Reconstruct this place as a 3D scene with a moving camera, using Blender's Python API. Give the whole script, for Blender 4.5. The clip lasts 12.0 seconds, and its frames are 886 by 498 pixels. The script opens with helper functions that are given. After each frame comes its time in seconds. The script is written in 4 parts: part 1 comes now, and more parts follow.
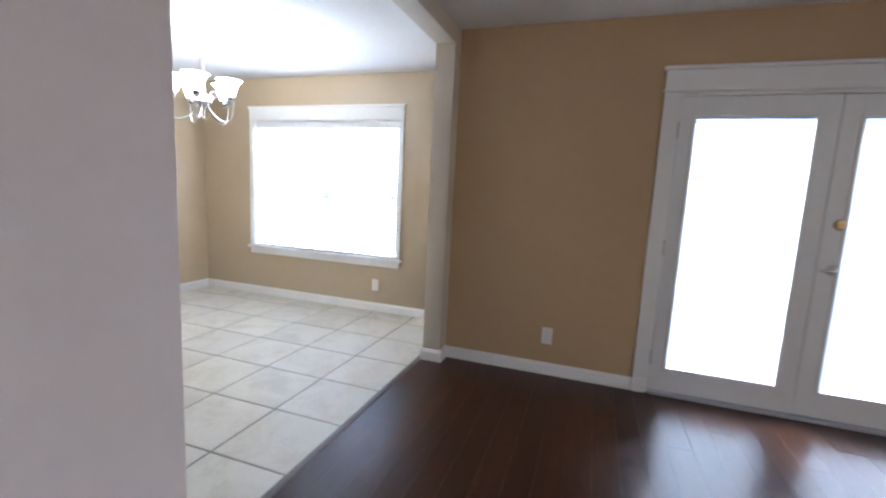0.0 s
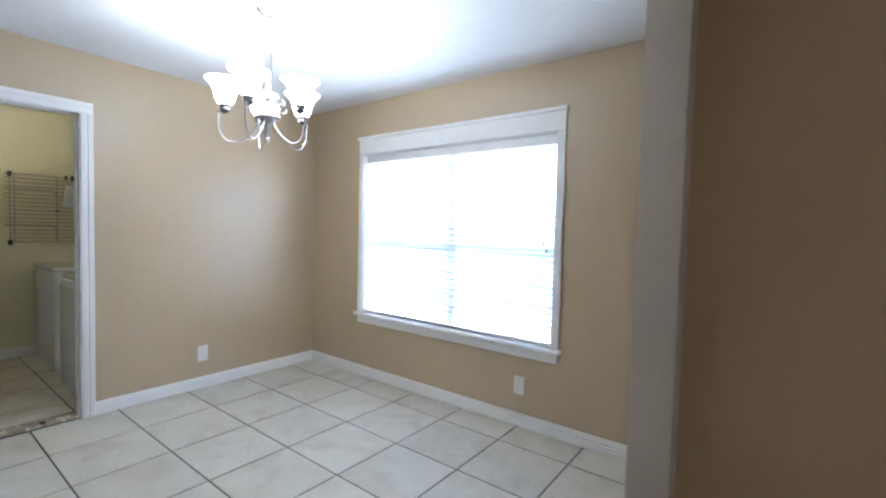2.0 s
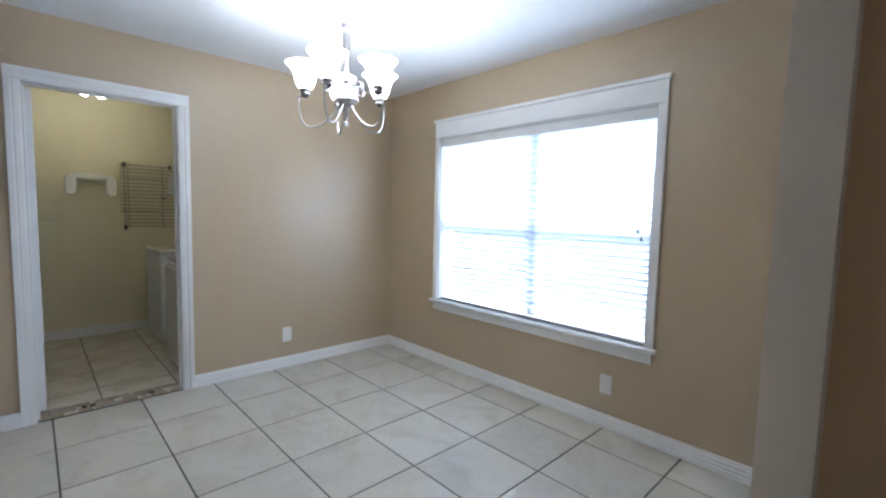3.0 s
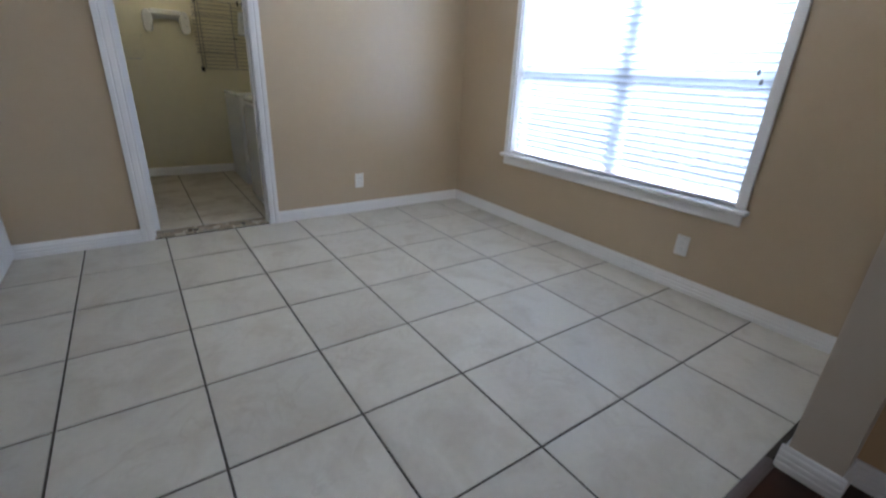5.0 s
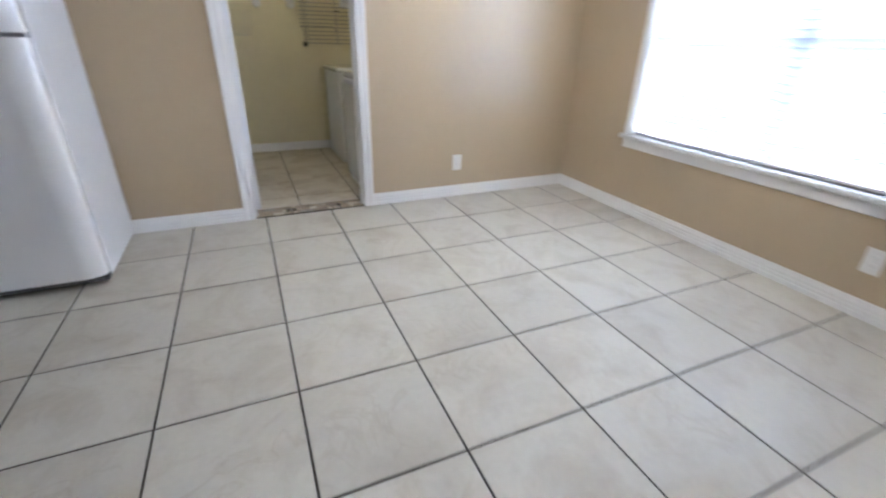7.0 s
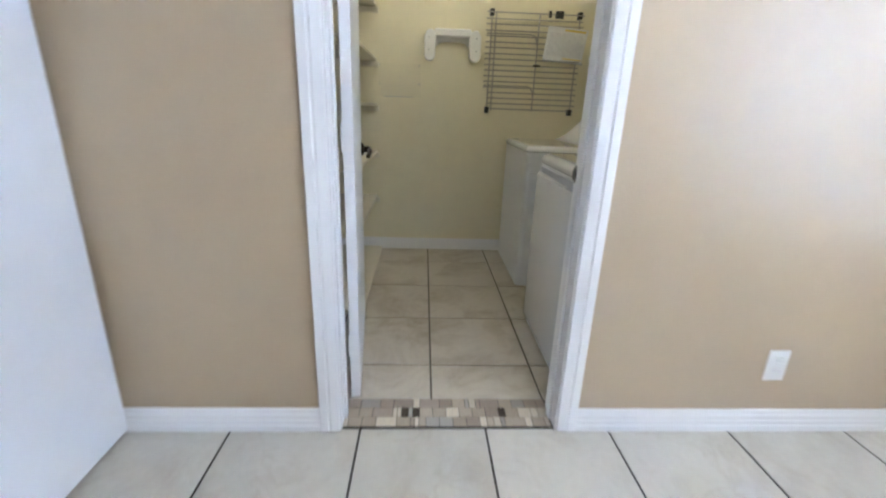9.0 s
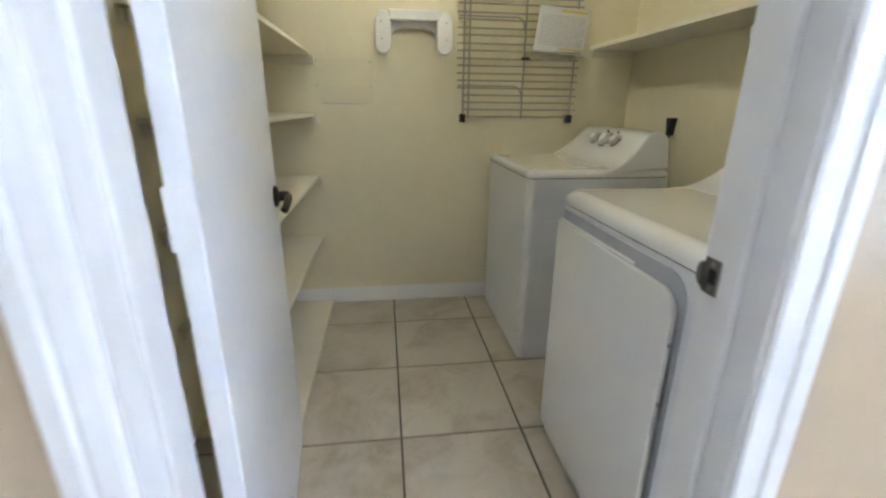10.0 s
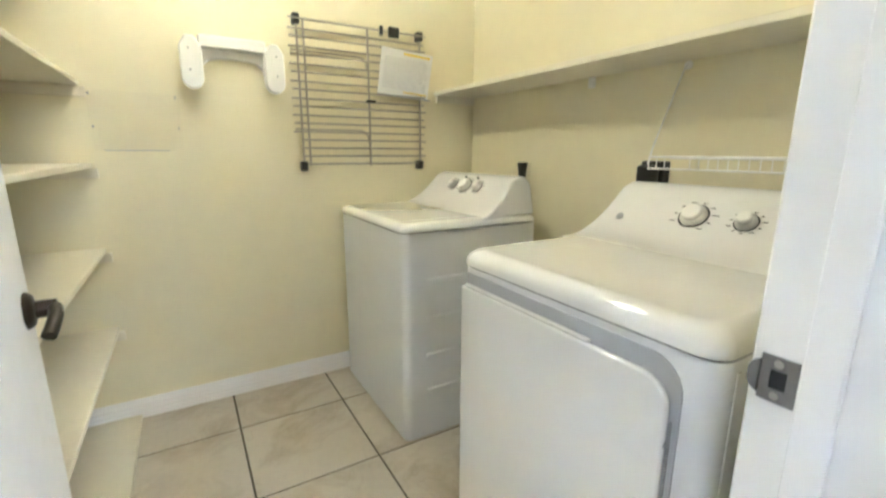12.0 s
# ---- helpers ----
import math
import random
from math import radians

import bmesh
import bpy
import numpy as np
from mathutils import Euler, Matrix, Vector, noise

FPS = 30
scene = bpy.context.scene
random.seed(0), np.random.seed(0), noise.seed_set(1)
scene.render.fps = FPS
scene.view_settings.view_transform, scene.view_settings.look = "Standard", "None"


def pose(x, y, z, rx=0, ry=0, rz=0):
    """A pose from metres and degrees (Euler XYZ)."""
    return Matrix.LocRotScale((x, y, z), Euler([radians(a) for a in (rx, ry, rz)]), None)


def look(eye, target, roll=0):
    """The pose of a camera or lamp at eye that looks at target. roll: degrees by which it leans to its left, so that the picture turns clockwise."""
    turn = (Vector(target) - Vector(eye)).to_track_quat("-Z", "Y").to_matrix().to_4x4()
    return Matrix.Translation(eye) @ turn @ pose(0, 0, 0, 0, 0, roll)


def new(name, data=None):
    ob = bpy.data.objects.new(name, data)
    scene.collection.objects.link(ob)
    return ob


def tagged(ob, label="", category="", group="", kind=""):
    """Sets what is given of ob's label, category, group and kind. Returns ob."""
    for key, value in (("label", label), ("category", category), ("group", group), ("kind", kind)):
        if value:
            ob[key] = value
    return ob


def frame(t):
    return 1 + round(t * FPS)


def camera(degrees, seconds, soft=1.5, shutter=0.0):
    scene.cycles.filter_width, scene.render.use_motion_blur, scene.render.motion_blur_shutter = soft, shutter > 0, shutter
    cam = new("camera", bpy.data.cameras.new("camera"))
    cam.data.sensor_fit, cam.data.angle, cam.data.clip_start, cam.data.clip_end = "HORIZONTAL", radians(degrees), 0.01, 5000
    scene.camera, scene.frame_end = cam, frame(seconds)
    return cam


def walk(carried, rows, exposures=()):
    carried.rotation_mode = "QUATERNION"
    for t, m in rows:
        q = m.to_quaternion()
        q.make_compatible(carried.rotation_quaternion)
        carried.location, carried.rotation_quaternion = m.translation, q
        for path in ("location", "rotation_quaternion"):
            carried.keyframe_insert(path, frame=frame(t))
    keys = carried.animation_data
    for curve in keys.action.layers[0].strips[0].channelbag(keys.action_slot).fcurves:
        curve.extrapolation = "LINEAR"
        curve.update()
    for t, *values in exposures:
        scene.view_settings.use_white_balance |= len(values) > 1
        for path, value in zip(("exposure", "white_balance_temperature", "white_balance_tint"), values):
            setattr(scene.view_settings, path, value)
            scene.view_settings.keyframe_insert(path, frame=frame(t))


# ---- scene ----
cam = camera(91.0, 12.0, soft=2.2, shutter=0.4)
PATH = [
    (0, (-0.906, 0.917, 1.305), (-1.545, 2.792, 1.034), 2.9),
    (0.5, (-1.096, 1.38, 1.312), (-1.909, 3.19, 1.057), 1.2),
    (1, (-1.272, 1.812, 1.292), (-2.28, 3.528, 1.088), 1.2),
    (1.5, (-1.454, 2.111, 1.303), (-2.646, 3.707, 1.122), 2.8),
    (2, (-1.667, 2.284, 1.312), (-2.877, 3.874, 1.226), 1.5),
    (2.5, (-1.769, 2.355, 1.323), (-3.104, 3.838, 1.189), 1.4),
    (4.3, (-1.826, 2.354, 1.26), (-3.442, 3.503, 0.999), 1.9),
    (4.5, (-1.84, 2.344, 1.25), (-3.422, 3.486, 0.812), 2.4),
    (5, (-1.834, 2.35, 1.164), (-3.346, 3.425, 0.416), 2.8),
    (5.5, (-1.844, 2.347, 1.142), (-3.305, 3.377, 0.245), 2.9),
    (6, (-1.861, 2.344, 1.137), (-3.306, 3.382, 0.223), 3.0),
    (6.5, (-1.933, 2.328, 1.145), (-3.419, 3.335, 0.262), 1.8),
    (7, (-2.164, 2.381, 1.15), (-3.812, 3.118, 0.288), 1.4),
    (7.2, (-2.258, 2.433, 1.158), (-3.982, 3.003, 0.32), 2.8),
    (8.8, (-3.785, 2.607, 1.118), (-5.67, 2.692, 0.456), 2.1),
    (9, (-3.989, 2.61, 1.109), (-5.887, 2.71, 0.484), 2.1),
    (9.5, (-4.45, 2.61, 1.136), (-6.33, 2.807, 0.48), -0.2),
    (10, (-4.84, 2.633, 1.146), (-6.726, 2.885, 0.528), 0.6),
    (10.5, (-5.069, 2.621, 1.143), (-6.889, 3.214, 0.561), 0.3),
    (11, (-5.157, 2.568, 1.137), (-6.859, 3.428, 0.532), -0.8),
    (11.5, (-5.181, 2.545, 1.129), (-6.832, 3.489, 0.511), 0.4),
    (12, (-5.192, 2.563, 1.158), (-6.872, 3.557, 0.724), 0.2),
]
EXPOSURES = [(0.0, 2.6, 5750, 12), (1.0, 2.25, 5500, 10), (2.5, 2.05, 5500, 10), (4.5, 1.25, 5500, 12), (5.5, 1.95, 5700, 13), (6.5, 2.3, 5750, 14), (7.0, 2.4, 5800, 14), (9.0, 2.8, 5500, 12),
             (9.5, 2.9, 5450, 11), (10.5, 3.3, 5550, 11), (11.0, 3.6, 5550, 10), (11.5, 3.85, 5550, 8), (12.0, 4.0, 5600, 8)]
walk(cam, [(t, look(eye, target, roll)) for t, eye, target, roll in PATH], EXPOSURES)

# ---------------------------------------------------------------- light
world = bpy.data.worlds.new("sky")
scene.world = world
world.use_nodes = True
wn = world.node_tree.nodes
sky = wn.new("ShaderNodeTexSky")
sky.sky_type, sky.sun_disc = "NISHITA", False
sky.sun_elevation, sky.sun_rotation = radians(50), radians(190)
wn["Background"].inputs["Strength"].default_value = 0.08
world.node_tree.links.new(sky.outputs["Color"], wn["Background"].inputs["Color"])


def lamp(name, kind, energy, m, colour=(1, 1, 1), size=0.1, size_y=None):
    data = bpy.data.lights.new(name, kind)
    data.energy, data.color = energy, colour
    if kind == "AREA":
        data.shape, data.size, data.size_y = "RECTANGLE", size, size_y or size
    elif kind == "SUN":
        data.angle = size
    else:
        data.shadow_soft_size = size
    ob = new(name, data)
    ob.matrix_world = m
    return ob


lamp("sun", "SUN", 0.9, look((0, 0, 10), (-1.2, 7.0, 0)), (1.0, 0.95, 0.88), radians(12))
# skylight through the dining window and the french doors
lamp("window_skylight", "AREA", 430, look((-3.672, 6.9, 3.6), (-3.672, 5.0, 1.3)), (0.88, 0.94, 1.0), 4.0, 2.0)
for px in (-0.05, 0.797):
    lamp("door_skylight", "AREA", 6, look((px, 4.19, 1.0), (px, 3.0, 1.0)), (0.86, 0.92, 1.0), 0.61, 1.62)

# fill lamp in an unseen window, added behind the walk to brighten the living room
lamp("added_living_skylight", "AREA", 10, look((3.27, -1.1, 1.35), (0, -1.1, 1.35)), (1.0, 0.95, 0.88), 1.75, 1.25)
BULB, LAUNDRY = 1.4, 0.10  # watts of each bulb

# ---------------------------------------------------------------- materials


def mat(name, colour, rough=0.6, metal=0.0, vary=0.06, scale=6.0, bump=0.0, bump_scale=180.0, spec=0.5,
        emit=None, emit_strength=0.0, per_object=0.0, transmission=0.0, coat=0.0):
    """A principled surface with a two-scale tint, fine relief and, for pieces, a random shade."""
    m = bpy.data.materials.new(name)
    m.use_nodes = True
    nt = m.node_tree
    n, link = nt.nodes, nt.links.new
    b = n["Principled BSDF"]
    b.inputs["Roughness"].default_value = rough
    b.inputs["Metallic"].default_value = metal
    b.inputs["Specular IOR Level"].default_value = spec
    b.inputs["Transmission Weight"].default_value = transmission
    b.inputs["Coat Weight"].default_value = coat
    geo = n.new("ShaderNodeNewGeometry")
    big, fine = n.new("ShaderNodeTexNoise"), n.new("ShaderNodeTexNoise")
    big.inputs["Scale"].default_value, big.inputs["Detail"].default_value = scale * 0.25, 4
    fine.inputs["Scale"].default_value, fine.inputs["Detail"].default_value = scale * 5, 6
    for t in (big, fine):
        link(geo.outputs["Position"], t.inputs["Vector"])
    add = n.new("ShaderNodeMath")
    add.operation = "ADD"
    link(big.outputs["Fac"], add.inputs[0])
    link(fine.outputs["Fac"], add.inputs[1])
    span = n.new("ShaderNodeMapRange")
    span.inputs["From Min"].default_value, span.inputs["From Max"].default_value = 0.6, 1.4
    span.inputs["To Min"].default_value, span.inputs["To Max"].default_value = 1 - vary, 1 + vary
    link(add.outputs[0], span.inputs["Value"])
    factor = span.outputs[0]
    if per_object:
        info = n.new("ShaderNodeObjectInfo")
        r = n.new("ShaderNodeMapRange")
        r.inputs["To Min"].default_value, r.inputs["To Max"].default_value = 1 - per_object, 1 + per_object
        link(info.outputs["Random"], r.inputs["Value"])
        mul = n.new("ShaderNodeMath")
        mul.operation = "MULTIPLY"
        link(factor, mul.inputs[0])
        link(r.outputs[0], mul.inputs[1])
        factor = mul.outputs[0]
    tint = n.new("ShaderNodeVectorMath")
    tint.operation = "SCALE"
    tint.inputs[0].default_value = colour
    link(factor, tint.inputs["Scale"])
    link(tint.outputs["Vector"], b.inputs["Base Color"])
    if bump:
        grain = n.new("ShaderNodeTexNoise")
        grain.inputs["Scale"].default_value, grain.inputs["Detail"].default_value = bump_scale, 3
        link(geo.outputs["Position"], grain.inputs["Vector"])
        bp = n.new("ShaderNodeBump")
        bp.inputs["Strength"].default_value, bp.inputs["Distance"].default_value = bump, 0.002
        link(grain.outputs["Fac"], bp.inputs["Height"])
        link(bp.outputs["Normal"], b.inputs["Normal"])
    if emit:
        b.inputs["Emission Color"].default_value = (*emit, 1)
        b.inputs["Emission Strength"].default_value = emit_strength
    return m


def tile_material(name, colour, stain):
    """Glazed beige-grey ceramic with cloudy veins."""
    m = mat(name, colour, 0.30, vary=0.05, scale=7, per_object=0.05, spec=0.28)
    nt = m.node_tree
    n, link = nt.nodes, nt.links.new
    b = n["Principled BSDF"]
    old = b.inputs["Base Color"].links[0].from_socket
    geo, info = n.new("ShaderNodeNewGeometry"), n.new("ShaderNodeObjectInfo")
    shift = n.new("ShaderNodeVectorMath")
    shift.operation = "MULTIPLY_ADD"
    shift.inputs[1].default_value = (37, 91, 53)
    link(info.outputs["Random"], shift.inputs[0])
    link(geo.outputs["Position"], shift.inputs[2])
    cloud = n.new("ShaderNodeTexNoise")
    cloud.inputs["Scale"].default_value, cloud.inputs["Detail"].default_value = 3.6, 12
    cloud.inputs["Roughness"].default_value, cloud.inputs["Distortion"].default_value = 0.62, 0.7
    link(shift.outputs["Vector"], cloud.inputs["Vector"])
    ramp = n.new("ShaderNodeValToRGB")
    ramp.color_ramp.elements[0].position, ramp.color_ramp.elements[0].color = 0.32, (0.60, 0.53, 0.43, 1)
    ramp.color_ramp.elements[1].position, ramp.color_ramp.elements[1].color = 0.54, (1, 1, 1, 1)
    link(cloud.outputs["Fac"], ramp.inputs["Fac"])
    mix = n.new("ShaderNodeMix")
    mix.data_type, mix.blend_type = "RGBA", "MULTIPLY"
    mix.inputs["Factor"].default_value = stain
    link(old, mix.inputs["A"])
    link(ramp.outputs["Color"], mix.inputs["B"])
    link(mix.outputs["Result"], b.inputs["Base Color"])
    # thin wandering veins, only here and there
    vein, patch = n.new("ShaderNodeTexNoise"), n.new("ShaderNodeTexNoise")
    vein.inputs["Scale"].default_value, vein.inputs["Detail"].default_value, vein.inputs["Distortion"].default_value = 4.5, 5, 1.1
    patch.inputs["Scale"].default_value, patch.inputs["Detail"].default_value = 3.0, 2
    link(shift.outputs["Vector"], vein.inputs["Vector"])
    link(shift.outputs["Vector"], patch.inputs["Vector"])
    off, size = n.new("ShaderNodeMath"), n.new("ShaderNodeMath")
    off.operation, off.inputs[1].default_value, size.operation = "SUBTRACT", 0.5, "ABSOLUTE"
    link(vein.outputs["Fac"], off.inputs[0])
    link(off.outputs[0], size.inputs[0])
    line, where = n.new("ShaderNodeMapRange"), n.new("ShaderNodeMapRange")
    line.inputs["From Max"].default_value, line.inputs["To Min"].default_value, line.inputs["To Max"].default_value = 0.030, 0.19, 0.0
    where.inputs["From Min"].default_value, where.inputs["From Max"].default_value = 0.50, 0.62
    link(size.outputs[0], line.inputs["Value"])
    link(patch.outputs["Fac"], where.inputs["Value"])
    both = n.new("ShaderNodeMath")
    both.operation = "MULTIPLY"
    link(line.outputs[0], both.inputs[0])
    link(where.outputs[0], both.inputs[1])
    veined = n.new("ShaderNodeMix")
    veined.data_type, veined.blend_type = "RGBA", "MULTIPLY"
    veined.inputs["B"].default_value = (0.58, 0.49, 0.38, 1)
    link(both.outputs[0], veined.inputs["Factor"])
    link(mix.outputs["Result"], veined.inputs["A"])
    link(veined.outputs["Result"], b.inputs["Base Color"])
    rough = n.new("ShaderNodeMapRange")
    rough.inputs["To Min"].default_value, rough.inputs["To Max"].default_value = 0.52, 0.36
    link(cloud.outputs["Fac"], rough.inputs["Value"])
    link(rough.outputs[0], b.inputs["Roughness"])
    return m


def wood_material():
    """Dark stained, hand-scraped laminate; the grain runs along the plank (y)."""
    m = mat("dark_wood", (0.036, 0.0150, 0.0085), 0.28, vary=0.20, scale=5, per_object=0.18, spec=0.25)
    nt = m.node_tree
    n, link = nt.nodes, nt.links.new
    b = n["Principled BSDF"]
    old = b.inputs["Base Color"].links[0].from_socket
    geo, info = n.new("ShaderNodeNewGeometry"), n.new("ShaderNodeObjectInfo")
    shift = n.new("ShaderNodeVectorMath")
    shift.operation = "MULTIPLY_ADD"
    shift.inputs[1].default_value = (31, 57, 11)
    link(info.outputs["Random"], shift.inputs[0])
    link(geo.outputs["Position"], shift.inputs[2])
    squeeze = n.new("ShaderNodeMapping")
    squeeze.inputs["Scale"].default_value = (12, 1.6, 12)
    link(shift.outputs["Vector"], squeeze.inputs["Vector"])
    grain = n.new("ShaderNodeTexNoise")
    grain.inputs["Scale"].default_value, grain.inputs["Detail"].default_value = 1.0, 8
    grain.inputs["Distortion"].default_value = 1.2
    link(squeeze.outputs["Vector"], grain.inputs["Vector"])
    ramp = n.new("ShaderNodeValToRGB")
    ramp.color_ramp.elements[0].position, ramp.color_ramp.elements[0].color = 0.30, (0.72, 0.68, 0.66, 1)
    ramp.color_ramp.elements[1].position, ramp.color_ramp.elements[1].color = 0.72, (1.35, 1.28, 1.2, 1)
    link(grain.outputs["Fac"], ramp.inputs["Fac"])
    mix = n.new("ShaderNodeMix")
    mix.data_type, mix.blend_type = "RGBA", "MULTIPLY"
    mix.inputs["Factor"].default_value = 1.0
    link(old, mix.inputs["A"])
    link(ramp.outputs["Color"], mix.inputs["B"])
    link(mix.outputs["Result"], b.inputs["Base Color"])
    bp = n.new("ShaderNodeBump")
    bp.inputs["Strength"].default_value, bp.inputs["Distance"].default_value = 0.015, 0.002
    link(grain.outputs["Fac"], bp.inputs["Height"])
    link(bp.outputs["Normal"], b.inputs["Normal"])
    return m


def glass_material():
    m = bpy.data.materials.new("window_glass")
    m.use_nodes = True
    b = m.node_tree.nodes["Principled BSDF"]
    b.inputs["Base Color"].default_value = (0.97, 0.99, 1.0, 1)
    b.inputs["Roughness"].default_value = 0.0
    b.inputs["IOR"].default_value = 1.1
    b.inputs["Transmission Weight"].default_value = 1.0
    return m


def translucent_material(name, colour, amount, rough=0.5):
    """Thin white plastic that lets some daylight through."""
    m = bpy.data.materials.new(name)
    m.use_nodes = True
    n, link = m.node_tree.nodes, m.node_tree.links.new
    b = n["Principled BSDF"]
    b.inputs["Base Color"].default_value = (*colour, 1)
    b.inputs["Roughness"].default_value = rough
    t = n.new("ShaderNodeBsdfTranslucent")
    t.inputs["Color"].default_value = (*colour, 1)
    mix = n.new("ShaderNodeMixShader")
    mix.inputs["Fac"].default_value = amount
    link(b.outputs[0], mix.inputs[1])
    link(t.outputs[0], mix.inputs[2])
    link(mix.outputs[0], n["Material Output"].inputs["Surface"])
    return m


def clear_material():
    """Clear thin plastic: mostly see-through with a faint gloss."""
    m = bpy.data.materials.new("clear_plastic")
    m.use_nodes = True
    n, link = m.node_tree.nodes, m.node_tree.links.new
    t, mix = n.new("ShaderNodeBsdfTransparent"), n.new("ShaderNodeMixShader")
    n["Principled BSDF"].inputs["Base Color"].default_value = (0.6, 0.58, 0.5, 1)
    n["Principled BSDF"].inputs["Roughness"].default_value = 0.12
    mix.inputs["Fac"].default_value = 0.014
    link(t.outputs[0], mix.inputs[1])
    link(n["Principled BSDF"].outputs[0], mix.inputs[2])
    link(mix.outputs[0], n["Material Output"].inputs["Surface"])
    return m


M_CLEAR = clear_material()
M_TAN = mat("tan_wall_paint", (0.49, 0.385, 0.25), 0.33, vary=0.025, scale=3, bump=0.30, bump_scale=120, spec=0.65)
# same tan paint, sheen cut and colour saturated to look dimly lit
M_TAN_DIM = mat("dim_lit_tan_wall_paint", (0.52, 0.36, 0.205), 0.65, vary=0.03, scale=3, bump=0.30, bump_scale=120, spec=0.25)
# a paler, greyer tone for the partition, a warmer one for wall end and header
M_GREIGE = mat("partition_greige", (0.70, 0.61, 0.565), 0.62, vary=0.025, scale=3, bump=0.35, bump_scale=120)
M_POST = mat("wall_end_beige", (0.60, 0.525, 0.425), 0.5, vary=0.025, scale=3, bump=0.35, bump_scale=120)
M_CREAM = mat("cream_wall_paint", (0.77, 0.71, 0.505), 0.5, vary=0.03, scale=3, bump=0.35, bump_scale=120)
M_SHELF = mat("shelf_paint", (0.74, 0.69, 0.55), 0.45, vary=0.04, scale=6, bump=0.1)
M_CEIL = mat("ceiling_paint", (0.78, 0.78, 0.78), 0.8, vary=0.03, scale=4, bump=0.6, bump_scale=70)
M_TRIM = mat("white_trim_paint", (0.82, 0.81, 0.79), 0.52, vary=0.01, scale=8)
M_DOOR = mat("white_door_paint", (0.80, 0.80, 0.80), 0.38, vary=0.03, scale=5, bump=0.08, bump_scale=60)
M_GROUT = mat("dark_grout", (0.055, 0.046, 0.038), 0.9, vary=0.25, scale=10, bump=0.5)
# laundry grout, browned to carry the warm bulb light
M_GROUT_WARM_LIT = mat("warm_lit_grout", (0.105, 0.088, 0.068), 0.9, vary=0.25, scale=10, bump=0.5)
M_TILE = tile_material("ceramic_tile", (0.585, 0.555, 0.476), 0.36)
# same tile with stronger clouds, the laundry's warm dim light in its colour
M_TILE_WARM_LIT = tile_material("warm_lit_ceramic_tile", (0.54, 0.49, 0.395), 0.66)
M_WOOD = wood_material()
M_SUB = mat("dark_subfloor", (0.012, 0.008, 0.006), 0.8, vary=0.1)
M_STRIP = mat("transition_strip", (0.11, 0.085, 0.075), 0.4, vary=0.15, scale=20)
M_APPL = mat("white_enamel", (0.84, 0.835, 0.82), 0.08, vary=0.015, scale=3, spec=0.5, coat=0.9)
M_APPL_SIDE = mat("white_steel_side", (0.76, 0.77, 0.78), 0.35, vary=0.02, scale=3)
M_PLASTIC = mat("white_plastic", (0.80, 0.79, 0.76), 0.35, vary=0.02, scale=8)
M_GREY = mat("grey_plastic", (0.30, 0.30, 0.31), 0.45, vary=0.05)
M_LGREY = mat("recess_grey_plastic", (0.42, 0.43, 0.46), 0.45, vary=0.04)
M_BLACK = mat("black_plastic", (0.012, 0.012, 0.013), 0.4, vary=0.1)
M_HOLE_SHADE = mat("hole_shade", (0.02, 0.02, 0.02), 0.8, vary=0.1)
M_NICKEL = mat("brushed_nickel", (0.62, 0.60, 0.57), 0.28, metal=1.0, vary=0.05, scale=30)
M_PEWTER = mat("dull_nickel", (0.42, 0.41, 0.40), 0.34, metal=1.0, vary=0.06, scale=30)
M_SATIN = mat("satin_silver_plastic", (0.60, 0.59, 0.57), 0.32, metal=0.5, vary=0.04, scale=20)
# dark strike plate metal; on the socket cups its darkness is painted shade
M_CUP = mat("dark_shaded_nickel", (0.22, 0.21, 0.20), 0.35, metal=1.0, vary=0.08, scale=30)
M_STEEL = mat("stainless_rod", (0.42, 0.39, 0.34), 0.45, metal=1.0, vary=0.08, scale=20)
M_BRONZE = mat("dark_bronze", (0.035, 0.028, 0.022), 0.35, metal=0.8, vary=0.15, scale=40)
M_BRASS = mat("brass", (0.40, 0.27, 0.14), 0.38, metal=1.0, vary=0.08, scale=30)
M_PRINT = mat("black_print", (0.05, 0.05, 0.055), 0.6, vary=0.05)
M_PAPER = mat("paper", (0.74, 0.74, 0.72), 0.7, vary=0.04)
M_YELLOW = mat("yellow_print", (0.72, 0.56, 0.10), 0.7, vary=0.05)
M_INK = mat("grey_print", (0.42, 0.42, 0.42), 0.7, vary=0.05)
M_GLASS = glass_material()
M_SLAT = translucent_material("blind_slat", (0.82, 0.86, 0.92), 0.38)
M_SHADE = mat("frosted_glass_shade", (0.9, 0.9, 0.88), 0.4, vary=0.02, emit=(1.0, 0.97, 0.94), emit_strength=3.2)
M_BULB = mat("lit_bulb", (0.9, 0.9, 0.85), 0.4, vary=0.02, emit=(1.0, 0.88, 0.64), emit_strength=9)
M_CONCRETE = mat("pale_concrete", (0.30, 0.30, 0.28), 0.9, vary=0.12, scale=2, bump=0.4)
M_FENCE = mat("weathered_fence_wood", (0.24, 0.25, 0.27), 0.8, vary=0.15, scale=6, per_object=0.15)
MOSAIC = [mat("mosaic_" + n, c, 0.25, vary=0.12, scale=20, per_object=0.12) for n, c in (
    ("beige_stone", (0.44, 0.37, 0.28)), ("cream_stone", (0.62, 0.55, 0.43)), ("grey_stone", (0.38, 0.35, 0.30)),
    ("brown_glass", (0.075, 0.058, 0.045)), ("taupe_stone", (0.36, 0.30, 0.24)))]

# ---------------------------------------------------------------- mesh helpers


